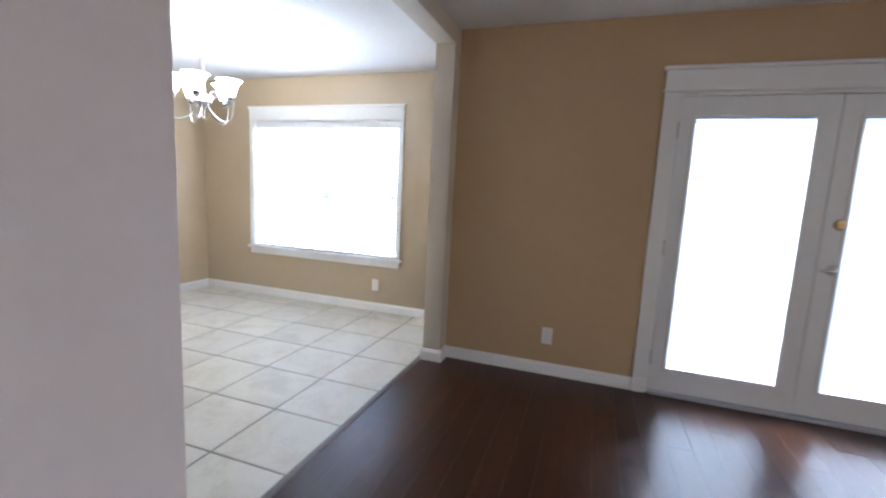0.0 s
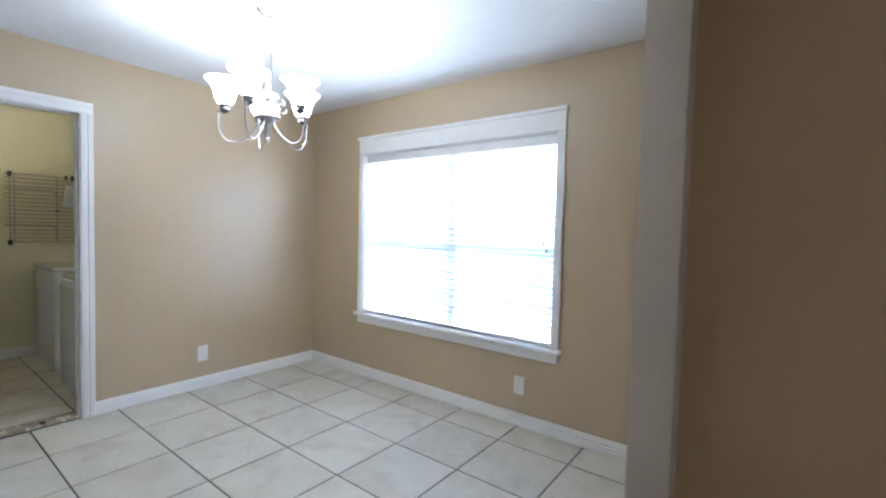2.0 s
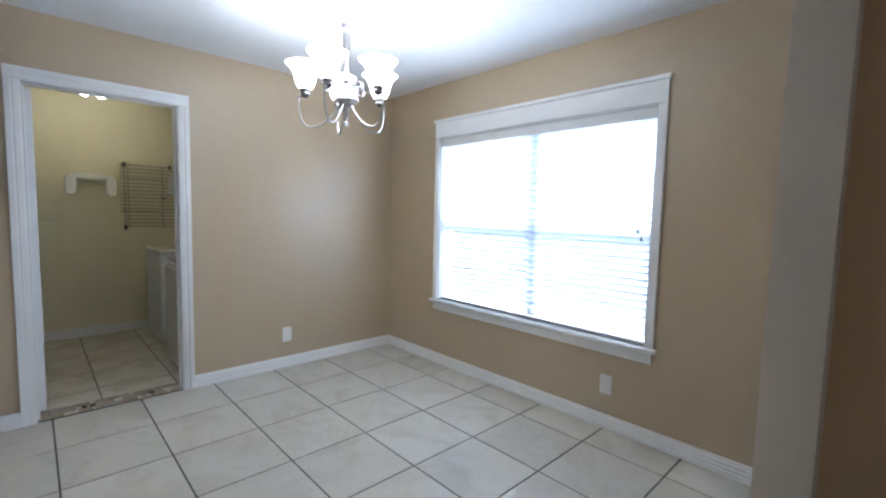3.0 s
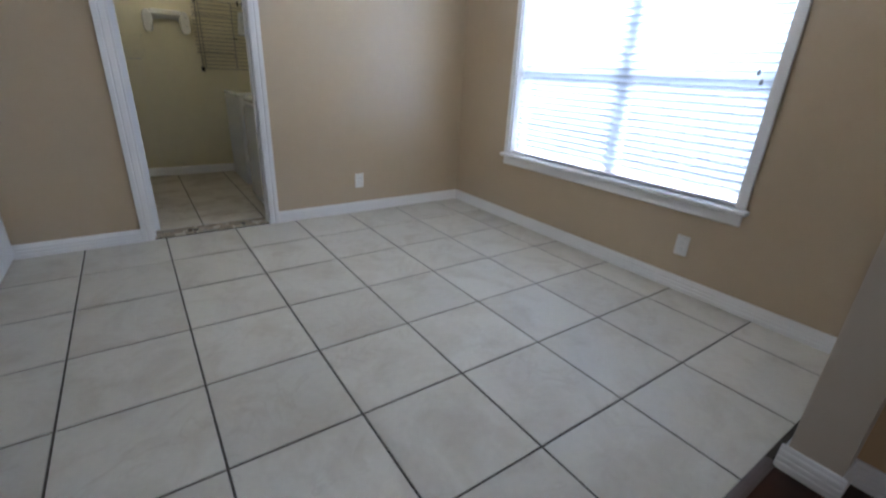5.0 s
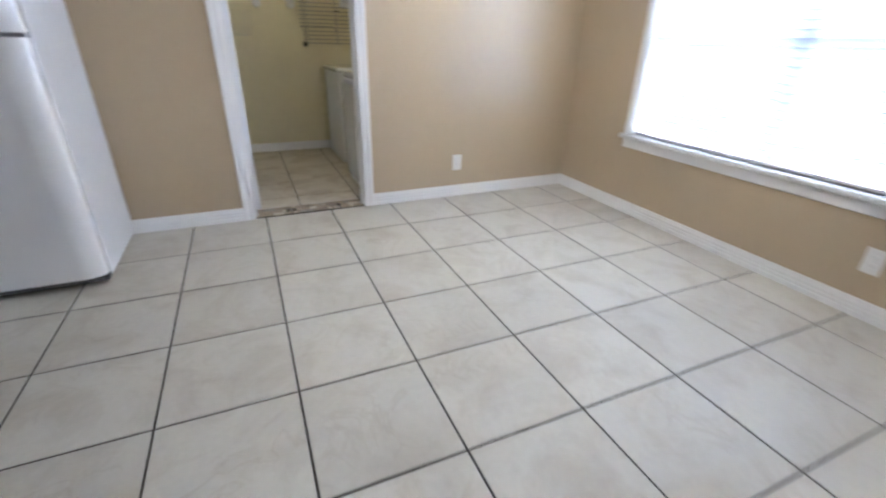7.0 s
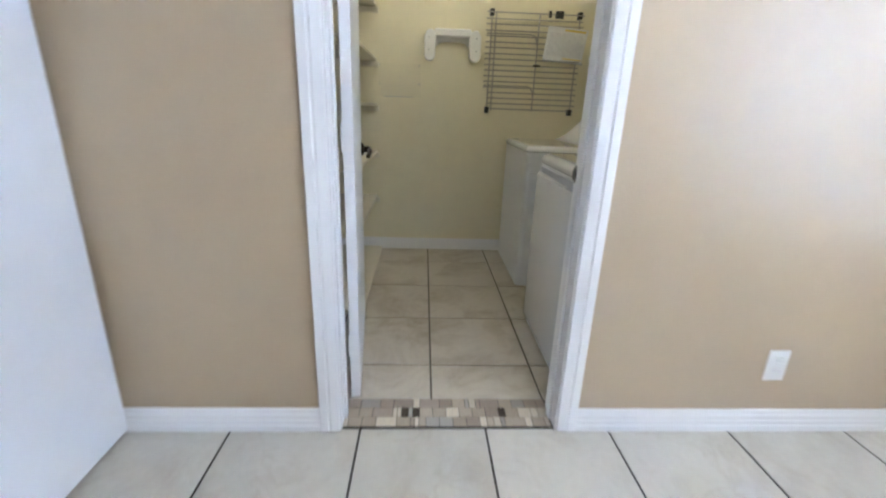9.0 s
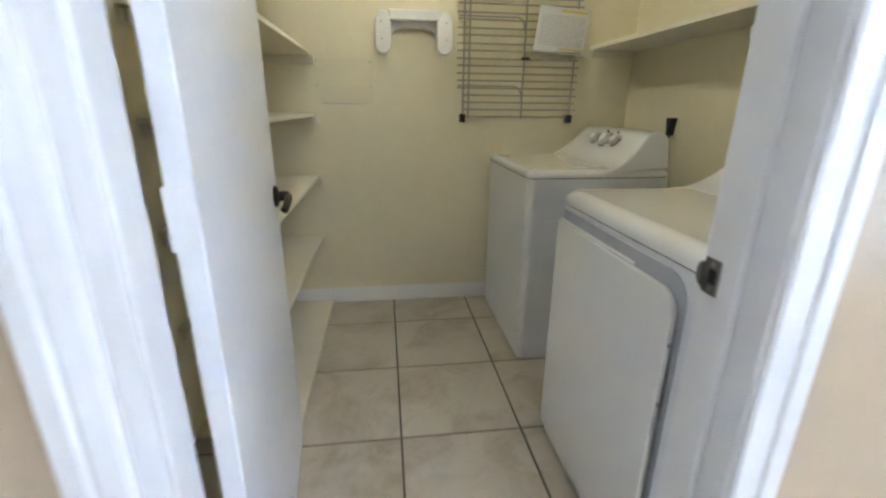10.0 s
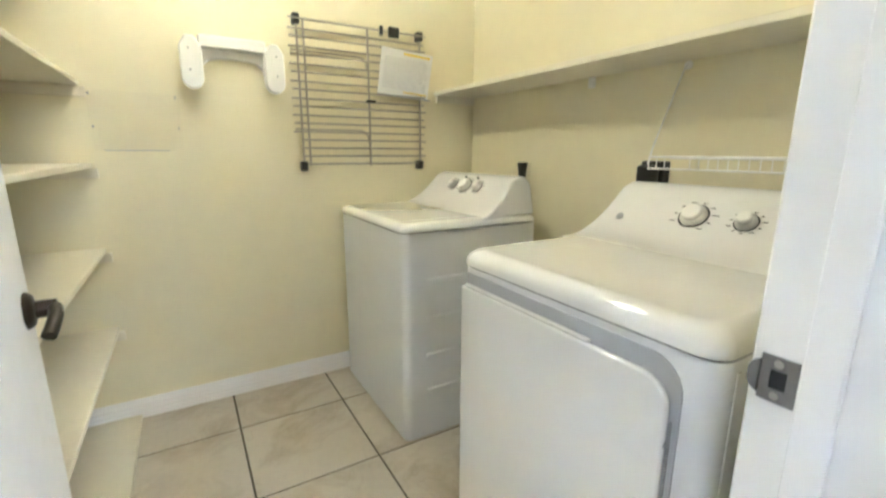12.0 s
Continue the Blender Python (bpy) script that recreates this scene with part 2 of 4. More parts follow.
def add_box(bm, x0, x1, y0, y1, z0, z1, bevel=0.0, seg=1):
    vs = [bm.verts.new((x, y, z)) for x in (x0, x1) for y in (y0, y1) for z in (z0, z1)]
    fs = [bm.faces.new([vs[i] for i in q]) for q in
          ((0, 1, 3, 2), (4, 6, 7, 5), (0, 4, 5, 1), (2, 3, 7, 6), (0, 2, 6, 4), (1, 5, 7, 3))]
    if bevel:
        es = list({e for f in fs for e in f.edges})
        bmesh.ops.bevel(bm, geom=es, offset=bevel, segments=seg, profile=0.5, affect="EDGES")


def box(*a, **k):
    bm = bmesh.new()
    add_box(bm, *a, **k)
    return bm


def add_lathe(bm, profile, centre=(0, 0, 0), seg=24, axis="z", caps=True):
    """A turned shape: profile is (radius, height) from one end to the other."""
    cx, cy, cz = centre
    rings = []
    for r, h in profile:
        ring = []
        for i in range(seg):
            a = 2 * math.pi * i / seg
            u, v = r * math.cos(a), r * math.sin(a)
            p = (cx + u, cy + v, cz + h) if axis == "z" else (cx + u, cy + h, cz + v) if axis == "y" else (cx + h, cy + u, cz + v)
            ring.append(bm.verts.new(p))
        rings.append(ring)
    for a, b in zip(rings, rings[1:]):
        for i in range(seg):
            bm.faces.new((a[i], a[(i + 1) % seg], b[(i + 1) % seg], b[i]))
    if caps:
        bm.faces.new(rings[0][::-1])
        bm.faces.new(rings[-1])


def add_tube(bm, pts, r, seg=8):
    """A round rod along a line of points."""
    pts = [Vector(p) for p in pts]
    rings = []
    for i, p in enumerate(pts):
        d = (pts[min(i + 1, len(pts) - 1)] - pts[max(i - 1, 0)]).normalized()
        q = d.to_track_quat("Z", "Y")
        rings.append([bm.verts.new(p + q @ Vector((r * math.cos(2 * math.pi * k / seg), r * math.sin(2 * math.pi * k / seg), 0))) for k in range(seg)])
    for a, b in zip(rings, rings[1:]):
        best = min(range(seg), key=lambda s: (a[0].co - b[s].co).length)
        for k in range(seg):
            bm.faces.new((a[k], a[(k + 1) % seg], b[(k + 1 + best) % seg], b[(k + best) % seg]))
    bm.faces.new(rings[0][::-1])
    bm.faces.new(rings[-1])


def add_prism(bm, outline, lo, hi, axis="x", bevel=0.0, seg=2):
    """A flat outline drawn out along an axis: for x the outline is (y, z), for y (x, z), for z (x, y)."""
    def at(u, v, w):
        return (w, u, v) if axis == "x" else (u, w, v) if axis == "y" else (u, v, w)
    a = [bm.verts.new(at(u, v, lo)) for u, v in outline]
    b = [bm.verts.new(at(u, v, hi)) for u, v in outline]
    n = len(outline)
    fs = [bm.faces.new(a[::-1]), bm.faces.new(b)]
    fs += [bm.faces.new((a[i], a[(i + 1) % n], b[(i + 1) % n], b[i])) for i in range(n)]
    bmesh.ops.recalc_face_normals(bm, faces=fs)
    if bevel:
        bmesh.ops.bevel(bm, geom=list({e for f in fs for e in f.edges}), offset=bevel, segments=seg, profile=0.5, affect="EDGES")


def part(name, bm, material, parent=None, label="", smooth=False):
    me = bpy.data.meshes.new(name)
    bmesh.ops.recalc_face_normals(bm, faces=bm.faces[:])
    bm.to_mesh(me)
    bm.free()
    me.materials.append(material)
    if smooth:
        me.shade_smooth()
        me.set_sharp_from_angle(angle=radians(40))
    ob = new(name, me)
    if smooth:
        ob.modifiers.new("weighted_normals", "WEIGHTED_NORMAL").keep_sharp = True
    if parent:
        ob.parent = parent
    if label:
        ob["label"] = label
    return ob


def thing(name, at, label, category, group="", kind=""):
    ob = new(name)
    ob.location = at
    ob.empty_display_size = 0.1
    return tagged(ob, label, category, group, kind)


def structure(name, bm, material, label, category):
    return tagged(part(name, bm, material), label, category, "", "structure")


def add_wall(bm, along, across, span, height, holes=()):
    """A wall along 'x' or 'y' (across: its two faces), cut by holes (u0, u1, z0, z1)."""
    us = sorted({*span, *[h[0] for h in holes], *[h[1] for h in holes]})
    zs = sorted({*height, *[h[2] for h in holes], *[h[3] for h in holes]})
    for u0, u1 in zip(us, us[1:]):
        for z0, z1 in zip(zs, zs[1:]):
            if any(h[0] <= u0 and u1 <= h[1] and h[2] <= z0 and z1 <= h[3] for h in holes):
                continue
            if along == "x":
                add_box(bm, u0, u1, *across, z0, z1)
            else:
                add_box(bm, *across, u0, u1, z0, z1)
    bmesh.ops.remove_doubles(bm, verts=bm.verts[:], dist=1e-5)
    bm.verts.index_update()
    seen = {}
    for f in bm.faces:
        seen.setdefault(frozenset(v.index for v in f.verts), []).append(f)
    bmesh.ops.delete(bm, geom=[f for fs in seen.values() if len(fs) > 1 for f in fs], context="FACES_ONLY")


def wall(name, along, across, span, height, material, label, holes=()):
    bm = bmesh.new()
    add_wall(bm, along, across, span, height, holes)
    return structure(name, bm, material, label, "wall")


# ---------------------------------------------------------------- the place in numbers
XA = -5.28           # dining wall with the laundry door
YB = 4.925           # dining wall with the window
YL = 4.065           # living wall with the french doors
XP0, XP1 = -2.058, -1.918   # partition between dining and living
XS = -2.085                 # line between tile and wood
YP0, YP1 = 1.755, 3.93      # its opening
HD, HL = 2.405, 2.445       # ceilings
SOUTH, EAST = -2.6, 3.2
LX, LY0, LY1 = -7.37, 1.93, 4.05  # laundry: back wall, left wall, right wall
DY0, DY1, DH = 2.341, 3.108, 2.005  # laundry door opening
WIN = (-4.565, -2.78, 0.568, 1.955)
FD = (-0.475, 1.222, 0.0, 1.98)

# walls
wall("wall_north_dining", "x", (YB, YB + 0.14), (XA - 0.06, XP0), (0, HD), M_TAN, "tan painted dining wall around the window", [WIN])
wall("wall_west_dining", "y", (XA - 0.06, XA), (SOUTH, YB), (0, HD), M_TAN, "tan painted dining wall with the laundry doorway", [(DY0 - 0.02, DY1 + 0.02, 0, DH + 0.02)])
wall("wall_east_dining", "y", (XP0, XP1), (YP1, YB + 0.14), (0, HL), M_POST, "beige painted wall end beside the wide opening")
wall("wall_north_living", "x", (YL, YL + 0.14), (XP1, EAST), (0, HL), M_TAN_DIM, "tan painted living room wall around the french doors", [FD])
wall("wall_partition", "y", (XP0, XP1), (SOUTH, YP0), (0, HL), M_GREIGE, "greige painted partition wall beside the opening")
wall("wall_header", "y", (XP0, XP1), (YP0, YP1), (2.315, HL), M_POST, "beige painted header over the wide opening")
wall("wall_east_living", "y", (EAST, EAST + 0.12), (SOUTH, YL + 0.14), (0, HL), M_TAN_DIM, "tan painted living room wall with an added unseen window", [(-2.0, -0.2, 0.7, 2.0)])
wall("wall_south", "x", (SOUTH - 0.12, SOUTH), (XA - 0.06, EAST + 0.12), (0, HL), M_TAN_DIM, "tan painted far wall behind the walk")
wall("wall_east_laundry", "y", (XA - 0.12, XA - 0.06), (LY0, LY1), (0, HD), M_CREAM, "cream painted laundry wall around the doorway", [(DY0 - 0.02, DY1 + 0.02, 0, DH + 0.02)])
wall("wall_west_laundry", "y", (LX - 0.12, LX), (LY0 - 0.12, LY1 + 0.12), (0, HD), M_CREAM, "cream painted laundry back wall")
wall("wall_south_laundry", "x", (LY0 - 0.12, LY0), (LX, XA - 0.06), (0, HD), M_CREAM, "cream painted laundry wall behind the shelves")
wall("wall_north_laundry", "x", (LY1, LY1 + 0.12), (LX, XA - 0.06), (0, HD), M_CREAM, "cream painted laundry wall behind the machines")

# casing of the added window, out of view, round the fill lamp
win = bmesh.new()
add_wall(win, "y", (EAST - 0.02, EAST), (-2.08, -0.12), (0.62, 2.08), [(-2.0, -0.2, 0.7, 2.0)])
structure("added_window", win, M_TRIM, "white cased living room window added out of view", "window")

# ceilings
structure("ceiling_dining", box(XA - 0.06, XP0, SOUTH, YB + 0.14, HD, HD + 0.12), M_CEIL, "white textured dining ceiling", "ceiling")
structure("ceiling_living", box(XP0, EAST + 0.12, SOUTH, YB + 0.14, HL, HL + 0.12), M_CEIL, "white textured living room ceiling", "ceiling")
structure("ceiling_laundry", box(LX - 0.12, XA - 0.06, LY0 - 0.12, LY1 + 0.12, HD, HD + 0.12), M_CEIL, "white laundry ceiling", "ceiling")

# floors: bed and grout here, their tiles and planks last
floor_dining = structure("floor_dining", box(XA - 0.06, XS, SOUTH - 0.12, YB + 0.14, -0.1, -0.0035), M_GROUT, "beige ceramic tile floor with dark grout", "floor")
floor_laundry = structure("floor_laundry", box(LX - 0.12, XA - 0.06, LY0 - 0.12, LY1 + 0.12, -0.1, -0.0035), M_GROUT_WARM_LIT, "beige ceramic laundry tile floor with dark grout", "floor")
floor_living = structure("floor_living", box(XS, EAST + 0.12, SOUTH - 0.12, YL + 0.14, -0.1, -0.004), M_SUB, "glossy dark brown wood plank floor", "floor")

# ground outside
structure("ground", box(-80, 80, -80, 80, -0.25, -0.12), M_CONCRETE, "sunlit pale ground outside the windows", "ground")


# trim profiles
def add_base(bm, along, face, into, u0, u1, h=0.088):
    """A stepped baseboard on the face of a wall; into: +1 or -1, the way the room lies."""
    prof = [(0, 0), (0.016, 0), (0.016, h * 0.27), (0.0125, h * 0.30), (0.0125, h * 0.36), (0.0155, h * 0.39), (0.0150, h * 0.52),
            (0.0118, h * 0.55), (0.0118, h * 0.61), (0.0140, h * 0.64), (0.0130, h * 0.76), (0.0090, h * 0.83), (0.0075, h * 0.96), (0.005, h), (0, h)]
    add_prism(bm, [(face + into * t, z) for t, z in prof], u0, u1, along)


def baseboard(along, face, into, u0, u1, label="white painted stepped baseboard"):
    bm = bmesh.new()
    add_base(bm, along, face, into, u0, u1)
    return structure("baseboard", bm, M_TRIM, label, "baseboard")


baseboard("x", YB, -1, XA + 0.016, XP0 - 0.016)
baseboard("y", XA, 1, DY1 + 0.073, YB)
baseboard("y", XA, 1, SOUTH, DY0 - 0.073)
baseboard("y", XP0, -1, YP1, YB)
baseboard("x", YP1, -1, XP0 - 0.016, XP1 + 0.016)
baseboard("y", XP1, 1, YP1, YL - 0.016)
baseboard("x", YL, -1, XP1, -0.561)
baseboard("x", YL, -1, 1.308, EAST)
baseboard("y", XP1, 1, SOUTH, YP0)
baseboard("x", YP0, 1, XP0 - 0.016, XP1 + 0.016)
baseboard("y", XP0, -1, SOUTH, YP0)
baseboard("y", LX, 1, LY0, LY1)
baseboard("x", LY1, -1, LX + 0.016, XA - 0.12)

# ---------------------------------------------------------------- dining window and blind
def window_dining():
    x0, x1, z0, z1 = WIN
    w = structure("window_1", box(x0, x1, YB + 0.10, YB + 0.138, z0, z0 + 0.03, 0.002), M_TRIM, "white vinyl twin sash window with wide white casing", "window")
    mid = (x0 + x1) / 2 + 0.03
    for a, b in ((x0, x0 + 0.04), (mid - 0.045, mid + 0.045), (x1 - 0.04, x1)):
        part("window_frame", box(a, b, YB + 0.085, YB + 0.138, z0 + 0.03, z1 - 0.04, 0.003), M_TRIM, w)
    part("window_frame", box(x0, x1, YB + 0.085, YB + 0.138, z1 - 0.04, z1, 0.003), M_TRIM, w)
    for a, b in ((x0 + 0.04, mid - 0.045), (mid + 0.045, x1 - 0.04)):
        part("meeting_rail", box(a, b, YB + 0.088, YB + 0.13, 1.205, 1.262, 0.003), M_TRIM, w)
        for c, d in ((z0 + 0.03, 1.205), (1.262, z1 - 0.04)):
            p = part("pane", box(a, b, YB + 0.108, YB + 0.112, c, d), M_GLASS, w)
            p.visible_shadow = False
    # casing: head board with a cap, side boards, stool and apron
    bm = box(x0 - 0.05, x1 + 0.05, YB - 0.019, YB, z1, z1 + 0.125, 0.002)
    part("head_casing", bm, M_TRIM, w)
    part("head_cap", box(x0 - 0.062, x1 + 0.062, YB - 0.032, YB, z1 + 0.125, z1 + 0.150, 0.004), M_TRIM, w)
    for a, b in ((x0 - 0.05, x0), (x1, x1 + 0.05)):
        part("side_casing", box(a, b, YB - 0.017, YB, z0, z1, 0.003), M_TRIM, w)
    part("window_sill", box(x0 - 0.068, x1 + 0.068, YB - 0.045, YB + 0.085, z0 - 0.026, z0, 0.005), M_TRIM, w)
    part("apron", box(x0 - 0.045, x1 + 0.045, YB - 0.017, YB, z0 - 0.092, z0 - 0.026, 0.004), M_TRIM, w)
    for a, b in ((x0, x0 + 0.008), (x1 - 0.008, x1)):
        part("jamb_liner", box(a, b, YB, YB + 0.085, z0, z1), M_TRIM, w)
    part("jamb_liner", box(x0 + 0.008, x1 - 0.008, YB, YB + 0.085, z1 - 0.008, z1), M_TRIM, w)


def blind_dining():
    x0, x1, z0, z1 = WIN
    t = thing("window_blind", ((x0 + x1) / 2, YB + 0.048, z1 - 0.008), "white horizontal slat blind lowered over the dining window", "blind")
    half = (x1 - x0) / 2 - 0.014
    part("valance", box(-half, half, -0.032, -0.020, -0.066, 0, 0.003), M_TRIM, t)
    part("head_rail", box(-half, half, -0.018, 0.030, -0.045, -0.002, 0.002), M_TRIM, t)
    height = z1 - z0 - 0.008
    pitch = 0.0425
    n = int((height - 0.075) / pitch)
    bm = bmesh.new()
    prof = [(-0.024, -0.0035), (-0.012, 0.0005), (0.0, 0.0018), (0.012, 0.0005), (0.024, -0.0035)]
    a = radians(-48)
    prof = [(u * math.cos(a) - v * math.sin(a), u * math.sin(a) + v * math.cos(a)) for u, v in prof]
    prof += [(u, v - 0.0022) for u, v in prof[::-1]]
    add_prism(bm, prof, -half + 0.004, half - 0.004, "x")
    slat = part("slat", bm, M_SLAT, t)
    slat.location = (0, 0.004, -0.078)
    for i in range(1, n):
        s = new("slat", slat.data)
        s.parent, s.location = t, (0, 0.004, -0.078 - i * pitch)
    part("bottom_rail", box(-half, half, -0.024, 0.028, -height + 0.002, -height + 0.022, 0.004), M_TRIM, t)
    for u in (-0.78, -0.28, 0.28, 0.78):
        for v in (-0.021, 0.029):
            bm = bmesh.new()
            add_tube(bm, [(u, v, -0.06), (u, v, -height + 0.02)], 0.0009, 5)
            part("ladder_cord", bm, M_PLASTIC, t)
    bm = bmesh.new()
    for dx in (0, 0.012):
        add_tube(bm, [(half - 0.075 + dx, -0.030, -0.05), (half - 0.075 + dx * 1.5, -0.032, -0.35), (half - 0.072 + dx * 2, -0.033, -0.70 - dx * 4)], 0.0012, 5)
    cord = part("pull_cord", bm, M_PLASTIC, t)
    for u, z in ((half - 0.072, -0.70), (half - 0.05, -0.745)):
        bm = bmesh.new()
        add_lathe(bm, [(0.002, 0.026), (0.007, 0.018), (0.009, 0.0), (0.003, -0.004)], (u, -0.033, z - 0.02), 10)
        part("tassel", bm, M_GREY, cord)


window_dining()
blind_dining()


# ---------------------------------------------------------------- french doors
def french_doors():
    x0, x1, z0, z1 = FD
    f = structure("door_1", box(x0 - 0.08, x0, YL - 0.02, YL, 0, z1, 0.003), M_TRIM, "white french doors with full blind-filled glass panes", "door")
    part("side_casing", box(x1, x1 + 0.08, YL - 0.02, YL, 0, z1, 0.003), M_TRIM, f)
    part("head_casing", box(x0 - 0.08, x1 + 0.08, YL - 0.022, YL, z1 + 0.012, z1 + 0.128, 0.002), M_TRIM, f)
    part("head_bead", box(x0 - 0.092, x1 + 0.092, YL - 0.032, YL, z1, z1 + 0.012, 0.003), M_TRIM, f)
    part("head_cap", box(x0 - 0.098, x1 + 0.098, YL - 0.040, YL, z1 + 0.128, z1 + 0.152, 0.005), M_TRIM, f)
    for a, b in ((x0 - 0.086, x0 + 0.004), (x1 - 0.004, x1 + 0.086)):
        part("plinth_block", box(a, b, YL - 0.026, YL - 0.0205, 0, 0.10, 0.003), M_TRIM, f)
    part("jamb", box(x0, x0 + 0.022, YL, YL + 0.14, 0, z1), M_TRIM, f)
    part("jamb", box(x1 - 0.022, x1, YL, YL + 0.14, 0, z1), M_TRIM, f)
    part("jamb", box(x0 + 0.022, x1 - 0.022, YL, YL + 0.14, z1 - 0.022, z1), M_TRIM, f)
    part("threshold", box(x0 + 0.022, x1 - 0.022, YL - 0.03, YL + 0.14, 0.0, 0.022, 0.006), M_LGREY, f)
    mid = (x0 + x1) / 2
    for a, b, side in ((x0 + 0.025, mid - 0.002, 1), (mid + 0.002, x1 - 0.025, -1)):
        y0, y1 = YL + 0.008, YL + 0.052
        hinge, lock = (0.095, 0.115) if side > 0 else (0.115, 0.095)
        g0, g1, gz0, gz1 = a + hinge, b - lock, 0.192, 1.815
        leaf = part("door_leaf", box(a, g0 - 0.012, y0, y1, 0.026, z1 - 0.025, 0.002), M_DOOR, f)
        part("stile", box(g1 + 0.012, b, y0, y1, 0.026, z1 - 0.025, 0.002), M_DOOR, leaf)
        part("bottom_rail", box(g0 - 0.012, g1 + 0.012, y0, y1, 0.026, gz0 - 0.012, 0.001), M_DOOR, leaf)
        part("top_rail", box(g0 - 0.012, g1 + 0.012, y0, y1, gz1 + 0.012, z1 - 0.025, 0.001), M_DOOR, leaf)
        # moulded lite frame standing proud of the leaf
        bm = bmesh.new()
        for q in ((g0 - 0.025, g0, gz0 - 0.025, gz1 + 0.025), (g1, g1 + 0.025, gz0 - 0.025, gz1 + 0.025),
                  (g0, g1, gz0 - 0.025, gz0), (g0, g1, gz1, gz1 + 0.025)):
            add_box(bm, q[0], q[1], y0 - 0.008, y0 - 0.0005, q[2], q[3], 0.003)
        part("lite_frame", bm, M_DOOR, leaf)
        for y in (y0 + 0.010, y0 + 0.034):
            p = part("pane", box(g0 - 0.01, g1 + 0.01, y, y + 0.003, gz0 - 0.01, gz1 + 0.01), M_GLASS, leaf)
            p.visible_shadow = False
        bm = bmesh.new()
        z = gz0 + 0.008
        while z < gz1:
            add_box(bm, g0 + 0.003, g1 - 0.003, y0 + 0.018, y0 + 0.028, z, z + 0.0008)
            for v in bm.verts[-8:]:
                v.co.z += (v.co.y - y0 - 0.023) * 0.9
            z += 0.0105
        tagged(part("blind_slats", bm, M_SLAT, leaf, "white mini blind between the panes"), kind="stuff")
        for z in (0.25, 1.0, 1.75):
            hx = a - 0.004 if side > 0 else b + 0.004
            bm = bmesh.new()
            add_lathe(bm, [(0.006, -0.05), (0.007, -0.045), (0.007, 0.045), (0.006, 0.05)], (hx, YL + 0.002, z), 10)
            part("hinge", bm, M_NICKEL, leaf)
        if side < 0:
            # deadbolt and lever on the leaf that opens
            hx = a + 0.078
            bm = bmesh.new()
            add_lathe(bm, [(0.031, 0), (0.031, -0.006), (0.026, -0.012), (0.012, -0.013)], (hx, y0, 1.215), 20, "y")
            bolt = part("deadbolt", bm, M_BRASS, leaf, "brass deadbolt")
            part("thumb_turn", box(hx - 0.020, hx + 0.020, y0 - 0.030, y0 - 0.013, 1.209, 1.221, 0.004), M_BRASS, bolt)
            bm = bmesh.new()
            add_lathe(bm, [(0.033, 0), (0.033, -0.006), (0.027, -0.012), (0.011, -0.014), (0.011, -0.045)], (hx, y0, 0.945), 20, "y")
            add_tube(bm, [(hx, y0 - 0.045, 0.945), (hx - 0.02, y0 - 0.050, 0.947), (hx - 0.050, y0 - 0.050, 0.945), (hx - 0.075, y0 - 0.044, 0.942)], 0.008, 10)
            part("door_handle", bm, M_NICKEL, leaf, "nickel lever handle", True)


french_doors()


# ---------------------------------------------------------------- laundry doorway
def add_casing(bm, y0, y1, z0, z1, x, out):
    """One length of fluted casing on a wall face at x; out: the way it stands proud."""
    wide = (y1 - y0) > (z1 - z0)
    s, w = (z0, z1 - z0) if wide else (y0, y1 - y0)
    prof = [(0.0, 0.0), (0.0, 0.017), (0.04, 0.019), (0.40, 0.019), (0.45, 0.013), (0.53, 0.013), (0.57, 0.0155), (0.93, 0.0125), (1.0, 0.009), (1.0, 0.0)]
    if wide:
        add_prism(bm, [(x + out * t, s + u * w) for u, t in prof], y0, y1, "y")
    else:
        add_prism(bm, [(x + out * t, s + u * w) for u, t in prof], z0, z1, "z")



